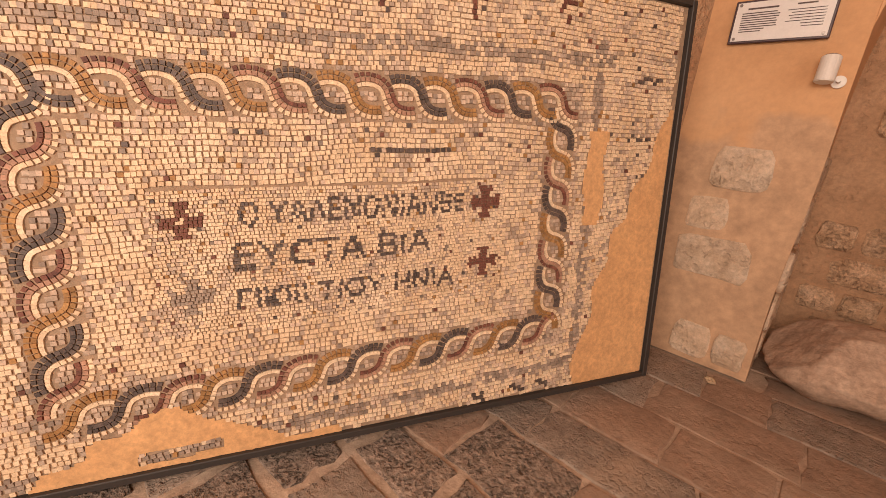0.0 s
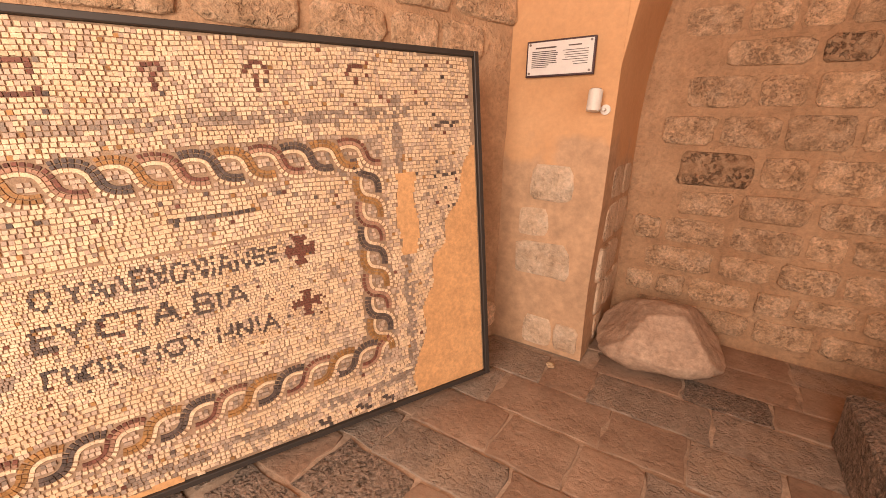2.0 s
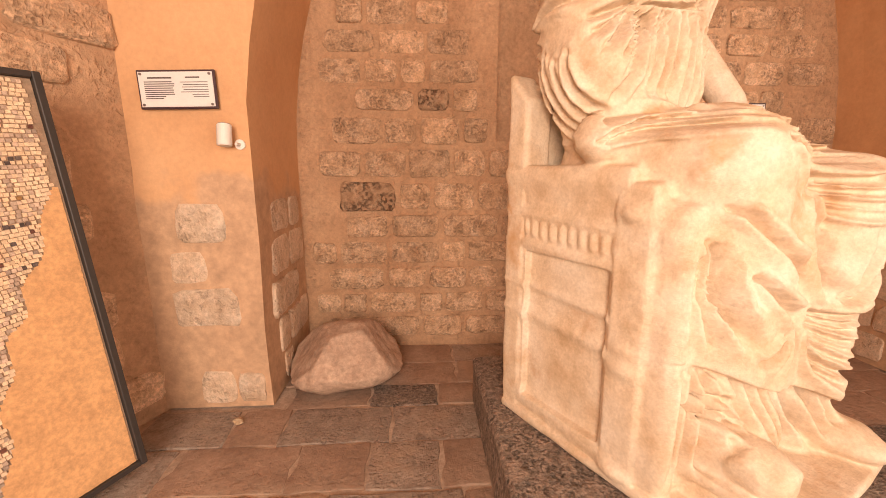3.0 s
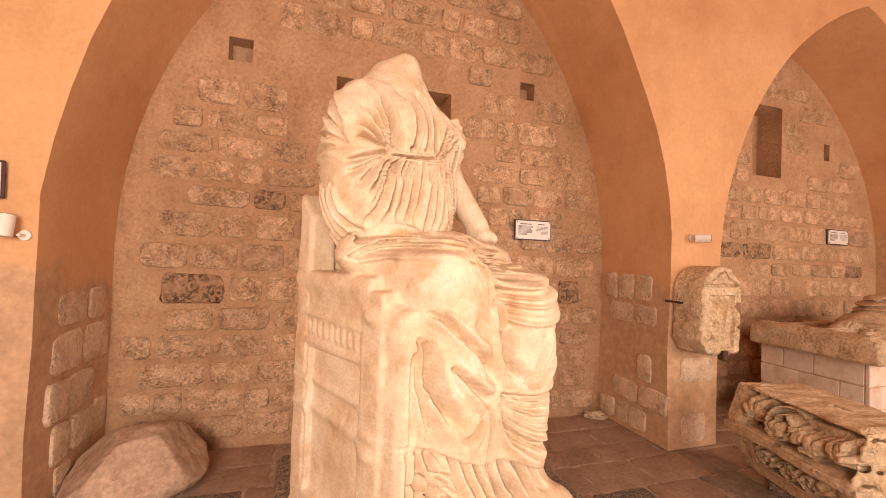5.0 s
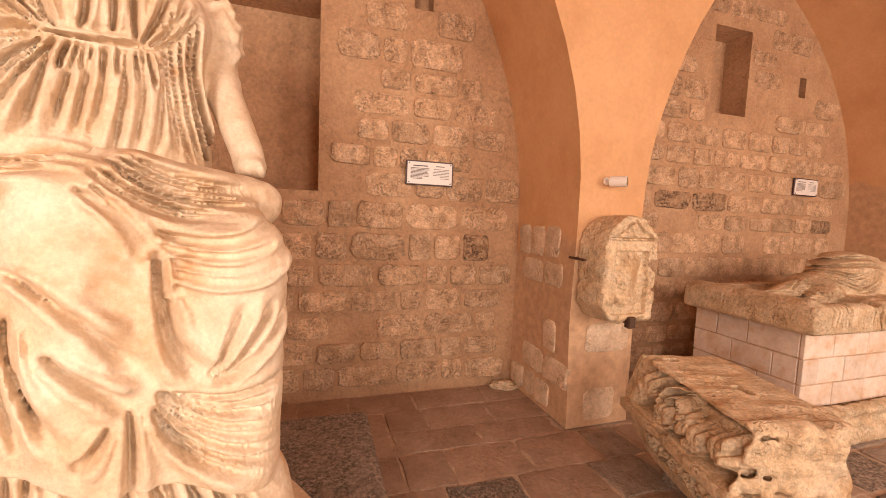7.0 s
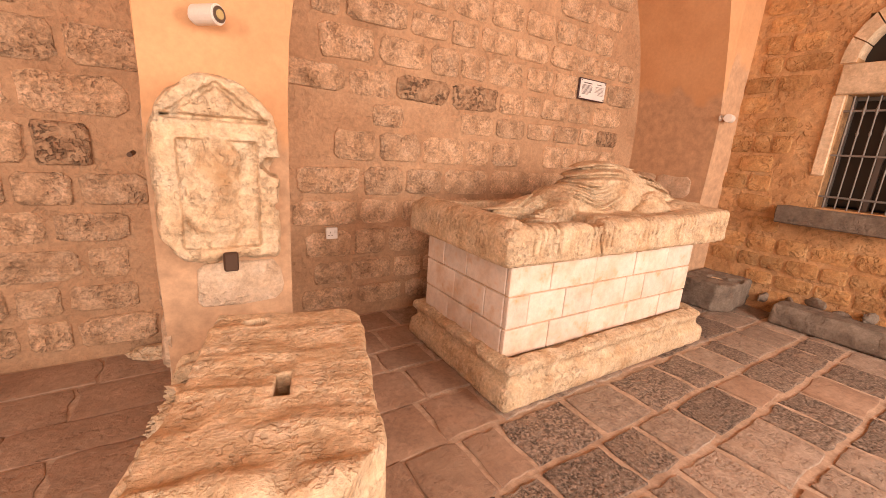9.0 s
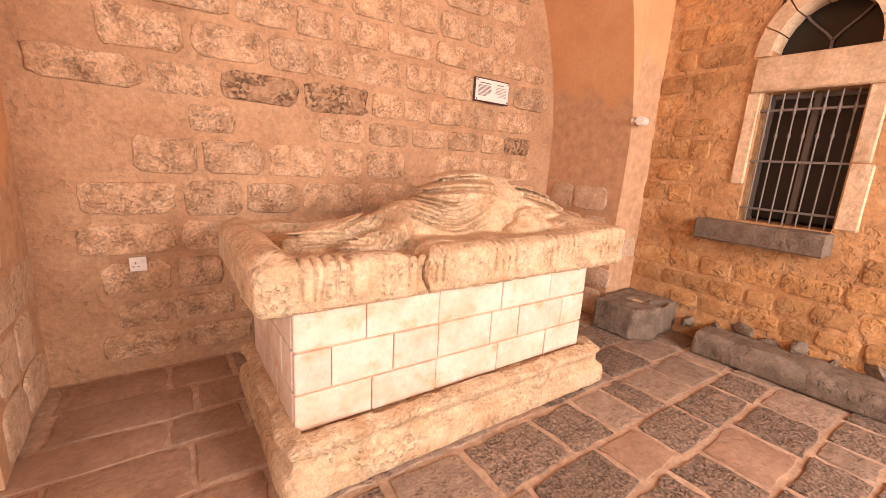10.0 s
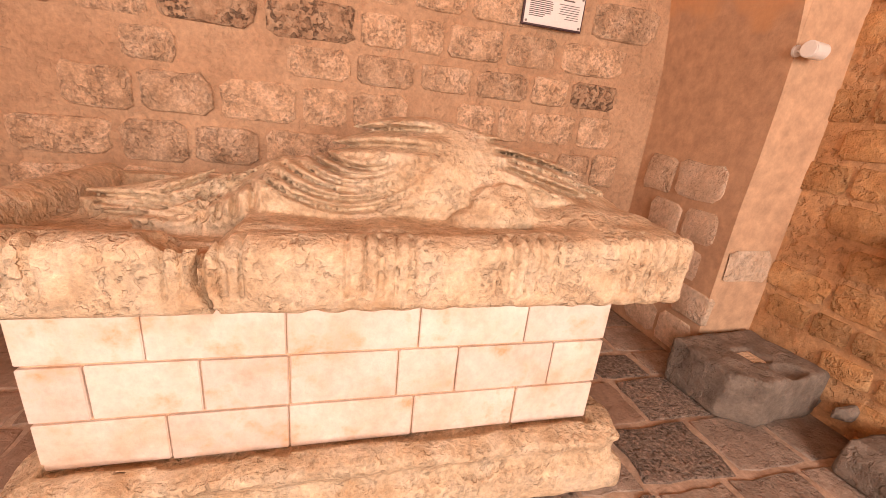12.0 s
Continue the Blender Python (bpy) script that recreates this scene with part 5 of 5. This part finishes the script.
        o.matrix_world = pose(x, y, 0, 0, 0, 20 * x)
        tagged(o, "small rough stone propping the carved block", "stone", group="props under the carved block")


build_fragment()


# ---- funeral couch: base, chest of blocks, lid with a reclining figure ----
def build_couch():
    def base_field(x, y, z):
        f = slab(x, y, z, (6.26, -1.46, 0.0), (8.29, -0.34, 0.27), 0.03)
        edge = np.minimum(np.minimum(x - 6.26, 8.29 - x), y + 1.46)
        side = np.clip(1 - edge / 0.11, 0, 1)
        wave = 0.5 + 0.5 * np.sin(9 * x + 7 * y + 2 * np.sin(5 * x - 4 * y))
        # a rolled foot, a hollow, and a broken crown over it
        f = f + side * np.where(z > 0.125, 0.060 * np.clip((z - 0.125) / 0.03, 0, 1) * np.clip((0.235 - z) / 0.05, 0.25, 1), -0.008 * np.sin(math.pi * z / 0.125))
        f = f + side * np.clip((z - 0.17) / 0.05, 0, 1) * (0.030 * wobble(x, y, z, 13, 2.0) + 0.014 * wobble(x, y, z, 36, 5.0))
        f = np.maximum(f, z - 0.272 + side * (0.035 * wave ** 2 + 0.012 * wobble(x, y, z, 24, 1.0)))
        f = np.maximum(f, -slab(x, y, z, (6.35, -1.36, 0.232), (8.18, -0.40, 0.5), 0.01))
        f = f + 0.004 * wobble(x, y, z, 40, 1.0) + 0.008 * wobble(x, y, z, 8, 3.0)
        return np.maximum(f, -z)
    verts, quads = surface(base_field, (6.2, -1.52, -0.02), (8.35, -0.28, 0.31), 0.0115)
    verts = verts * (1.02, 1, 1) + (-0.055, -0.13, 0)
    tagged(new("moulded_plinth", mesh_from("moulded_plinth", verts, quads, CREAM)), "moulded cream limestone plinth with a chipped rim", "plinth")

    chest = empty("block_chest", pose(7.345, -1.01, 0.235) @ Matrix.Diagonal((1.074, 1, 1, 1)), "chest of pale dressed limestone blocks in three courses", "chest")
    x0, x1, y0, y1 = 6.33, 8.08, -1.325, -0.45
    core = part("core", box_bm(x0 + 0.012 - 7.2, x1 - 0.012 - 7.2, y0 + 0.912, y1 + 0.888, 0.0, 0.588), CHESTMORTAR, chest, "ochre mortar between the blocks")
    courses = ((0.237, 0.412, (6.33, 6.66, 6.995, 7.39, 7.765, 8.08)), (0.417, 0.607, (6.33, 6.48, 6.76, 7.0, 7.33, 7.53, 7.88, 8.08)), (0.612, 0.823, (6.33, 6.63, 6.995, 7.39, 7.76, 8.08)))
    rnd = random.Random(9)
    sides = ((-1.325, -1.02, -0.74, -0.45), (-1.325, -1.12, -0.80, -0.45), (-1.325, -0.92, -0.66, -0.45))
    for (z0, z1, xs), ys in zip(courses, sides):
        for a, b in zip(xs, xs[1:]):
            g = rnd.uniform(0.0015, 0.004)
            bm = box_bm(a + g - 7.2, b - g - 7.2, y0 + 0.9 - rnd.uniform(0, 0.004), y0 + 0.93, z0 + g - 0.235, z1 - g - 0.235, 0.004)
            part("block", bm, BRICKWHITE, chest)
        for side, sx in ((x0, 1), (x1, -1)):
            for a, b in zip(ys, ys[1:]):
                g = rnd.uniform(0.0015, 0.004)
                a2 = a + (0.034 if a == ys[0] else 0)
                w = sorted((side - 7.2 - sx * rnd.uniform(0, 0.003), side - 7.2 + sx * 0.03))
                part("block", box_bm(w[0], w[1], a2 + g + 0.9, b - g + 0.9, z0 + g - 0.235, z1 - g - 0.235, 0.004), BRICKWHITE, chest)

    # swags under the breast, folds over hip, legs and shoulder
    CLOTH = (((6.847, 1.134, 7.18, 0.84, 7.543, 1.201), (7.062, 1.225, 7.215, 1.09, 7.392, 1.228), 6, 0.010), ((6.54, 1.02, 6.777, 1.10, 7.026, 1.265), (6.60, 0.93, 6.76, 1.02, 6.90, 1.137), 5, 0.010),
             ((6.69, 1.065, 6.73, 0.985, 6.67, 0.93), (6.846, 1.114, 6.87, 0.99, 6.817, 0.91), 4, 0.010), ((7.638, 1.33, 7.99, 1.30, 8.357, 1.105), (7.75, 1.20, 7.97, 1.13, 8.20, 1.07), 5, 0.011),
             ((7.062, 1.26, 7.30, 1.33, 7.55, 1.30), (7.08, 1.22, 7.30, 1.27, 7.53, 1.24), 2, 0.011), ((6.36, 1.02, 6.55, 1.02, 6.70, 0.99), (6.40, 0.97, 6.56, 0.96, 6.66, 0.94), 3, 0.010))

    def lid_field(x, y, z):
        lift = 0.05 * np.clip((x - 7.4) / 0.7, 0, 1)
        f = slab(x, y, z, (6.17, -1.52, 0.822), (8.24, -0.48, 1.02 + lift), 0.035)
        hollow = slab(x, y, z, (6.30, -1.36, 0.965), (7.75, -0.58, 1.4), 0.03)
        f = np.maximum(f, -hollow)
        # rolled front edge, turned over at the foot end
        f = smin(f, capsule(x, y, z, (6.25, -1.45, 0.965), (8.18, -1.45, 0.99), 0.066, 0.068), 0.02)
        f = smin(f, capsule(x, y, z, (6.245, -1.42, 0.99), (6.245, -0.58, 0.99), 0.072, 0.07), 0.02)
        stripes = ((x % 0.42) < 0.20) & (y < -1.44) & (z > 0.88)
        f = f + np.where(stripes, 0.016 * (np.abs(np.sin(x * 75)) < 0.4), 0)
        f = f + np.where((y < -1.4) & (z < 0.97) & (x > 7.0), 0.008 * wobble(x, y, z, 64, 1.0), 0.0)
        f = f + 0.004 * wobble(x, y, z, 9, 4.0) + 0.003 * wobble(x, y, z, 44, 6.0)
        # crack and broken notch
        crack = np.abs(x - 6.83 - 0.02 * np.sin(z * 25) - 0.05 * (y + 1.5)) < 0.006
        f = f + np.where(crack & (y < -1.05), 0.045, 0)
        f = np.maximum(f, -ellipsoid(x, y, z, (6.78, -1.42, 1.05), (0.10, 0.10, 0.075)))
        # reclining figure
        g = capsule(x, y, z, (6.42, -1.02, 0.985), (6.95, -0.98, 1.02), 0.055, 0.13)
        g = smin(g, capsule(x, y, z, (6.62, -1.18, 0.985), (6.95, -1.12, 1.01), 0.055, 0.11), 0.06)
        g = smin(g, ellipsoid(x, y, z, (7.12, -1.00, 1.04), (0.30, 0.24, 0.15)), 0.08)
        g = smin(g, ellipsoid(x, y, z, (7.44, -0.98, 1.11), (0.29, 0.23, 0.20)), 0.08)
        g = smin(g, ellipsoid(x, y, z, (7.80, -0.94, 1.11), (0.36, 0.27, 0.16)), 0.10)
        g = smin(g, ellipsoid(x, y, z, (8.08, -0.90, 1.04), (0.18, 0.28, 0.09)), 0.06)
        g = smin(g, ellipsoid(x, y, z, (7.46, -0.92, 1.19), (0.33, 0.20, 0.17)), 0.06)
        fan = 1.564 / (y + 2.564)
        cut = creases(7.136 + (x - 7.136) * fan, 1.391 + (z - 1.391) * fan, CLOTH, (5.6, 0.4), (8.9, 1.6))
        g = g + 0.036 * cut + 0.004 * wobble(x, y, z, 30, 2.0) + 0.004 * wobble(x, y, z, 12, 5.0)
        # broken head, hand and cushion
        g = smin(g, ellipsoid(x, y, z, (7.67, -1.22, 1.05), (0.12, 0.11, 0.12)) + 0.012 * wobble(x, y, z, 45, 2.0) + 0.006 * wobble(x, y, z, 80, 2.0), 0.02)
        g = smin(g, ellipsoid(x, y, z, (7.56, -1.24, 1.02), (0.07, 0.06, 0.06)), 0.015)
        g = smin(g, ellipsoid(x, y, z, (7.98, -1.22, 1.05), (0.22, 0.20, 0.055)) + 0.010 * wobble(x, y, z, 24, 2.0), 0.03)
        g = smin(g, slab(x, y, z, (6.88, -1.40, 0.90), (7.70, -1.12, 1.045 - 0.02 * (x - 6.9)), 0.02) + 0.008 * wobble(x, y, z, 16, 3.0), 0.012)
        f = smin(f, g, 0.03)
        return np.maximum(f, 0.8225 - z)
    verts, quads = surface(lid_field, (6.12, -1.58, 0.80), (8.32, -0.42, 1.36), 0.0092)
    verts = verts * (1.063, 1, 1) + (-0.309, -0.06, 0)
    tagged(new("reclining_statue", mesh_from("reclining_statue", verts, quads, CREAM)), "cracked cream limestone couch slab carved with a reclining draped figure", "statue")


build_couch()


# ---- basalt block and inscribed basalt beam by the end wall ----
def build_basalt():
    blk = empty("basalt_block", pose(9.50, -1.14, 0, 0, 0, 4) @ Matrix.Diagonal((1.12, 1.1, 1.2, 1)), "dark basalt block with a square socket on top", "block")
    def field(x, y, z):
        f = slab(x, y, z, (-0.27, -0.22, 0.0), (0.28, 0.20, 0.235), 0.02)
        f = np.maximum(f, -x * 0.6 - y * 0.8 - 0.27 + 0.10 * (0.24 - z))
        f = np.maximum(f, -slab(x, y, z, (-0.06, -0.08, 0.215), (0.06, 0.04, 0.4)))
        f = np.maximum(f, -ellipsoid(x, y, z, (0.06, -0.16, 0.24), (0.10, 0.06, 0.03)))
        return np.maximum(f + 0.006 * wobble(x, y, z, 22, 1.0) + 0.003 * wobble(x, y, z, 55, 1.0), -z)
    verts, quads = surface(field, (-0.32, -0.26, -0.02), (0.33, 0.25, 0.27), 0.0115)
    part("stone_body", mesh_from("stone_body", verts, quads, BASALT), None, blk)
    part("socket_fill", box_bm(-0.05, 0.05, -0.07, 0.03, 0.205, 0.222, 0.004), CREAM, blk, "pale mortar crumbs in the socket")

    beam = empty("basalt_beam", pose(9.655, -2.40, 0, 0, 0, 3), "long dark basalt beam with worn carved letters, by the wall", "beam")
    def bfield(x, y, z):
        f = slab(x, y, z, (-0.14, -0.76, 0.0), (0.155, 0.74, 0.185), 0.02)
        f = np.maximum(f, (-x * 0.80 + z * 0.60) - 0.175)
        f = np.maximum(f, (x * 0.5 + y * 0.86) - 0.70)
        return np.maximum(f + 0.005 * wobble(x, y, z, 18, 1.0) + 0.003 * wobble(x, y, z, 44, 3.0), -z)
    verts, quads = surface(bfield, (-0.2, -0.8, -0.02), (0.2, 0.8, 0.21), 0.0135)
    body = part("stone_body", mesh_from("stone_body", verts, quads, BASALT), None, beam)
    # worn strokes of two lines of letters on the slanting face
    rnd = random.Random(2)
    m = Matrix(((0, 0.6, -0.8, -0.098), (-1, 0, 0, 0), (0, 0.8, 0.6, 0.100), (0, 0, 0, 1)))
    pale = plain("worn_letter_edge", (0.25, 0.205, 0.17), rough=0.9)
    for line, lv in enumerate((0.032, -0.042)):
        bm = bmesh.new()
        u = -0.66
        while u < 0.62:
            w = rnd.uniform(0.018, 0.034)
            for k in range(rnd.choice((1, 2, 2, 3))):
                a = rnd.choice((0, 0, 25, -25, 90))
                b2 = bmesh.new()
                bmesh.ops.create_cube(b2, size=1, matrix=m @ Matrix.Translation((u + rnd.uniform(0, w), lv + rnd.uniform(-0.004, 0.004), 0.002)) @ pose(0, 0, 0, 0, 0, a) @ Matrix.Diagonal((0.006, 0.045 if a != 90 else 0.024, 0.008, 1)))
                me = bpy.data.meshes.new("tmp")
                b2.to_mesh(me)
                b2.free()
                bm.from_mesh(me)
                bpy.data.meshes.remove(me)
            u += w + rnd.uniform(0.014, 0.024)
        part("letter_line", bm, pale, body, "line of worn raised letters")
    # dark rubble along the foot of the wall
    for i in range(11):
        y = -1.12 - i * 0.19
        bm = bmesh.new()
        bmesh.ops.create_icosphere(bm, subdivisions=2, radius=0.085)
        rough(bm, 0.035, 9 + i * 0.3)
        ob = part("footing_stone", bm, BASALT)
        ob.matrix_world = pose(EAST - 0.015, y, 0.19 - 0.06 * (i % 2) + (0.03 if i > 2 else -0.05), 0, 0, 40 * i) @ Matrix.Diagonal((0.35, 1.1, 0.62, 1))
        ob.parent = wall_east
        ob.matrix_world = ob.matrix_basis


build_basalt()


# ---- window ----
def build_window():
    win = empty("window_1", M_EAST @ Matrix.Translation((1.96, 1.08, 0)) @ Matrix.Diagonal((0.805, 0.93, 1, 1)), "barred window with dark panes under a fanlight, in dressed stone", "window", kind="structure")
    pale = mat("pale_dressed_stone", [(0.50, 0.35, 0.22), (0.62, 0.46, 0.31), (0.68, 0.53, 0.38)], scale=6, rough=0.9, bump=0.4, grain=40, vary=0.08, pits=0.15)
    a, b = -0.36, 0.36
    part("lintel", rough(box_bm(a - 0.10, b + 0.13, 1.045, 1.31, -0.10, 0.022, 0.01), 0.006, 8, 2), pale, win, "pale stone lintel")
    for x0, x1, y0, y1 in ((b + 0.004, b + 0.16, 0.02, 0.50), (b + 0.004, b + 0.13, 0.51, 1.04), (a - 0.12, a - 0.004, 0.30, 1.04)):
        part("jamb_stone", rough(box_bm(x0, x1, y0, y1, -0.10, 0.014, 0.012), 0.008, 7, 2), pale, win, "pale dressed jamb stone")
    # voussoirs of the fanlight's pointed arch
    r, cz = 0.365, 1.315
    n = 7
    for i in range(n):
        t0, t1 = math.pi * i / n + 0.012, math.pi * (i + 1) / n - 0.012
        bm = bmesh.new()
        ring = []
        for t in (t0, (t0 + t1) / 2, t1):
            for rr in (r, r + 0.125):
                for w in (-0.30, 0.016):
                    ring.append(bm.verts.new((rr * math.cos(t), cz + rr * 1.06 * math.sin(t), w)))
        for k in range(2):
            i0, i1 = k * 4, k * 4 + 4
            for p, s in ((0, 1), (1, 3), (3, 2), (2, 0)):
                bm.faces.new((ring[i0 + p], ring[i0 + s], ring[i1 + s], ring[i1 + p]))
        bm.faces.new((ring[0], ring[1], ring[3], ring[2]))
        bm.faces.new((ring[8], ring[10], ring[11], ring[9]))
        bmesh.ops.recalc_face_normals(bm, faces=bm.faces[:])
        part("voussoir", bm, pale, win, "pale arch stone")
    # panes and timber
    part("fanlight_pane", box_bm(a - 0.02, b + 0.02, 1.31, 1.72, -0.20, -0.19), DARKGLASS, win, "dark dusty fanlight glass")
    grey = plain("grey_window_timber", (0.16, 0.14, 0.125), rough=0.7)
    for sx in (-1, 1):
        bm = bmesh.new()
        prev = None
        for k in range(9):
            t = k / 8
            x, y = sx * 0.24 * math.sin(t * 1.5), 1.315 + 0.10 + 0.26 * t ** 0.8
            cur = [bm.verts.new((x + dx, y, dz)) for dx in (-0.012, 0.012) for dz in (-0.185, -0.165)]
            if prev:
                for p, s in ((0, 1), (1, 3), (3, 2), (2, 0)):
                    bm.faces.new((prev[p], prev[s], cur[s], cur[p]))
            prev = cur
        part("glazing_bar", bm, grey, win, "curved grey fanlight bar")
    part("glazing_bar", box_bm(-0.012, 0.012, 1.315, 1.42, -0.185, -0.165), grey, win)
    for x0, x1 in ((a + 0.03, -0.022), (0.022, b - 0.03)):
        part("pane", box_bm(x0, x1, 0.03, 1.01, -0.215, -0.205), DARKGLASS, win, "dark window pane")
    for x0, x1, y0, y1 in ((a, a + 0.035, 0.0, 1.04), (b - 0.035, b, 0.0, 1.04), (-0.025, 0.025, 0.0, 1.04), (a + 0.036, -0.026, 1.005, 1.04), (0.026, b - 0.036, 1.005, 1.04)):
        part("window_frame", box_bm(x0, x1, y0, y1, -0.23, -0.17, 0.003), grey, win, "weathered grey timber frame")
    # iron bars with spear knots
    for i in range(7):
        x = a + 0.06 + i * 0.10
        bm = cyl_bm(0.0075, 1.03, 8, m=pose(x, 0.515, -0.03, 90))
        for y, rr, hh in ((0.90, 0.017, 0.12), (0.70, 0.014, 0.08)):
            cyl_bm(rr, hh / 2, 8, 0.005, pose(x, y + hh / 4, -0.03, -90), bm)
            cyl_bm(rr, hh / 2, 8, 0.005, pose(x, y - hh / 4, -0.03, 90), bm)
        part("bar", bm, GREYIRON, win, "grey iron bar with spear knots")
    for y in (0.11, 0.50, 0.90):
        part("cross_bar", box_bm(a - 0.02, b + 0.02, y - 0.009, y + 0.009, -0.043, -0.018, 0.002), GREYIRON, win, "flat grey cross bar")
    part("window_sill", rough(box_bm(a - 0.28, b + 0.03, -0.185, -0.012, -0.20, 0.17, 0.012), 0.012, 6, 3), BASALT, win, "projecting dark basalt sill")
    # a near-black sheet added behind the panes paints the unlit room
    part("window_back", box_bm(a - 0.2, b + 0.2, -0.2, 1.9, -0.36, -0.34), plain("painted_dark_backing", (0.02, 0.016, 0.013), 0.9), win, "near-black sheet added behind the panes for an unlit room")


build_window()


# ---- signs, spot lamps, socket ----
def build_sign(name_m, text_seed):
    rnd = random.Random(text_seed)
    sg = empty("wall_sign", name_m, "white printed museum sign with a dark edge, screwed on the wall", "sign", group="museum signs")
    w, h = 0.405, 0.200
    part("edge", box_bm(-w / 2, w / 2, -h / 2, h / 2, -0.004, 0.012, 0.003), SIGNEDGE, sg, "dark maroon edge")
    for sx in (-1, 1):
        for sy in (-1, 1):
            part("spacer", cyl_bm(0.006, 0.045, 8, m=Matrix.Translation((sx * 0.178, sy * 0.078, -0.0235))), SCREW, sg)
    face = part("panel", box_bm(-w / 2 + 0.011, w / 2 - 0.011, -h / 2 + 0.011, h / 2 - 0.011, 0.0125, 0.0165), BOARD, sg, "white printed face")

    def bars(rows):
        bm = bmesh.new()
        for x0, x1, y, t in rows:
            bmesh.ops.create_grid(bm, x_segments=1, y_segments=1, size=0.5, matrix=Matrix.Translation(((x0 + x1) / 2, y, 0.0172)) @ Matrix.Diagonal((x1 - x0, t, 1, 1)))
        return bm
    part("heading", bars([(-0.145, -0.02, 0.058, 0.008)]), INK, face, "dark heading")
    part("heading", bars([(0.05, 0.125, 0.060, 0.007)]), INK, face)
    left, right = [], []
    for i in range(9):
        left.append((-0.165, (-0.01 if i < 7 else -0.06) + rnd.uniform(-0.014, 0.004), 0.038 - 0.0105 * i, 0.0048))
    for i in range(7):
        right.append(((0.02 if i < 5 else 0.07) + rnd.uniform(0, 0.02), 0.165, 0.036 - 0.0125 * i, 0.0036))
    part("text_block", bars(left), INK, face, "block of fine print")
    part("text_block", bars(right), INK, face)
    for sx in (-1, 1):
        for sy in (-1, 1):
            part("screw", cyl_bm(0.007, 0.006, 10, m=Matrix.Translation((sx * 0.178, sy * 0.078, 0.0185))), SCREW, sg, "round steel screw")


def wall_pose(x, y, z, roll=0.0):
    return Matrix.Translation((x, y, z)) @ Matrix(((1, 0, 0, 0), (0, 0, -1, 0), (0, 1, 0, 0), (0, 0, 0, 1))) @ pose(0, 0, 0, 0, 0, roll)


build_sign(wall_pose(0.14, FRONT - 0.024, 1.90, 1.0), 1)
build_sign(wall_pose(3.965, -0.042, 1.88, 0.0), 2)
build_sign(wall_pose(8.53, -0.042, 2.035, -0.5), 3)


def build_lamp(m, body, length=0.115):
    lp = empty("spot_lamp", m, "small white cylindrical spot lamp on a wall plate", "lamp", group="spot lamps")
    part("wall_plate", cyl_bm(0.028, 0.012, 18, m=Matrix.Translation((0, 0, 0.006))), WHITE, lp)
    part("arm", cyl_bm(0.008, 0.05, 10, m=Matrix.Translation((0, 0, 0.035))), WHITE, lp)
    bm = cyl_bm(0.038, length, 24, m=body)
    bmesh.ops.bevel(bm, geom=[e for e in bm.edges if e.calc_face_angle(0) > 1.0], offset=0.004, segments=2, affect="EDGES")
    housing = part("housing", bm, WHITE, lp)
    part("lens_ring", cyl_bm(0.030, 0.006, 20, m=body @ Matrix.Translation((0, 0, -length / 2 - 0.001))), SCREW, housing, "dull reflector ring")
    part("lens", cyl_bm(0.018, 0.008, 16, m=body @ Matrix.Translation((0, 0, -length / 2 - 0.003))), plain("lamp_lens", (0.55, 0.42, 0.2), 0.2), housing, "yellowish lamp lens")


build_lamp(wall_pose(0.43, FRONT - 0.004, 1.615), Matrix.Translation((-0.05, 0.045, 0.075)) @ pose(0, 0, 0, 80, 0, 0) )
build_lamp(wall_pose(5.05, FRONT - 0.004, 1.83), Matrix.Translation((0.035, -0.005, 0.085)) @ pose(0, 0, 0, 180, 42, 0) @ pose(0, 0, 0, 0, 0, 0))
build_lamp(wall_pose(9.44, FRONT - 0.004, 1.835), Matrix.Translation((0.03, 0.0, 0.07)) @ pose(0, 0, 0, 0, -80, 0))

sk = empty("wall_socket", wall_pose(5.87, -0.038, 0.70, 1.0), "white plastic three-pin wall socket with a switch", "socket")
plate = part("plate", box_bm(-0.043, 0.043, -0.043, 0.043, 0, 0.010, 0.003), WHITE, sk)
part("back_box", box_bm(-0.04, 0.04, -0.04, 0.04, -0.04, -0.0005, 0.003), WHITE, sk)
for x, y, w, h in ((-0.012, 0.008, 0.006, 0.012), (-0.024, -0.014, 0.010, 0.006), (0.0, -0.014, 0.010, 0.006)):
    part("pin_hole", box_bm(x - w / 2, x + w / 2, y - h / 2, y + h / 2, 0.009, 0.0108), INK, plate)
part("switch", box_bm(0.016, 0.032, 0.004, 0.026, 0.009, 0.015, 0.002), WHITE, sk)

build_wall_stones()
build_paving()
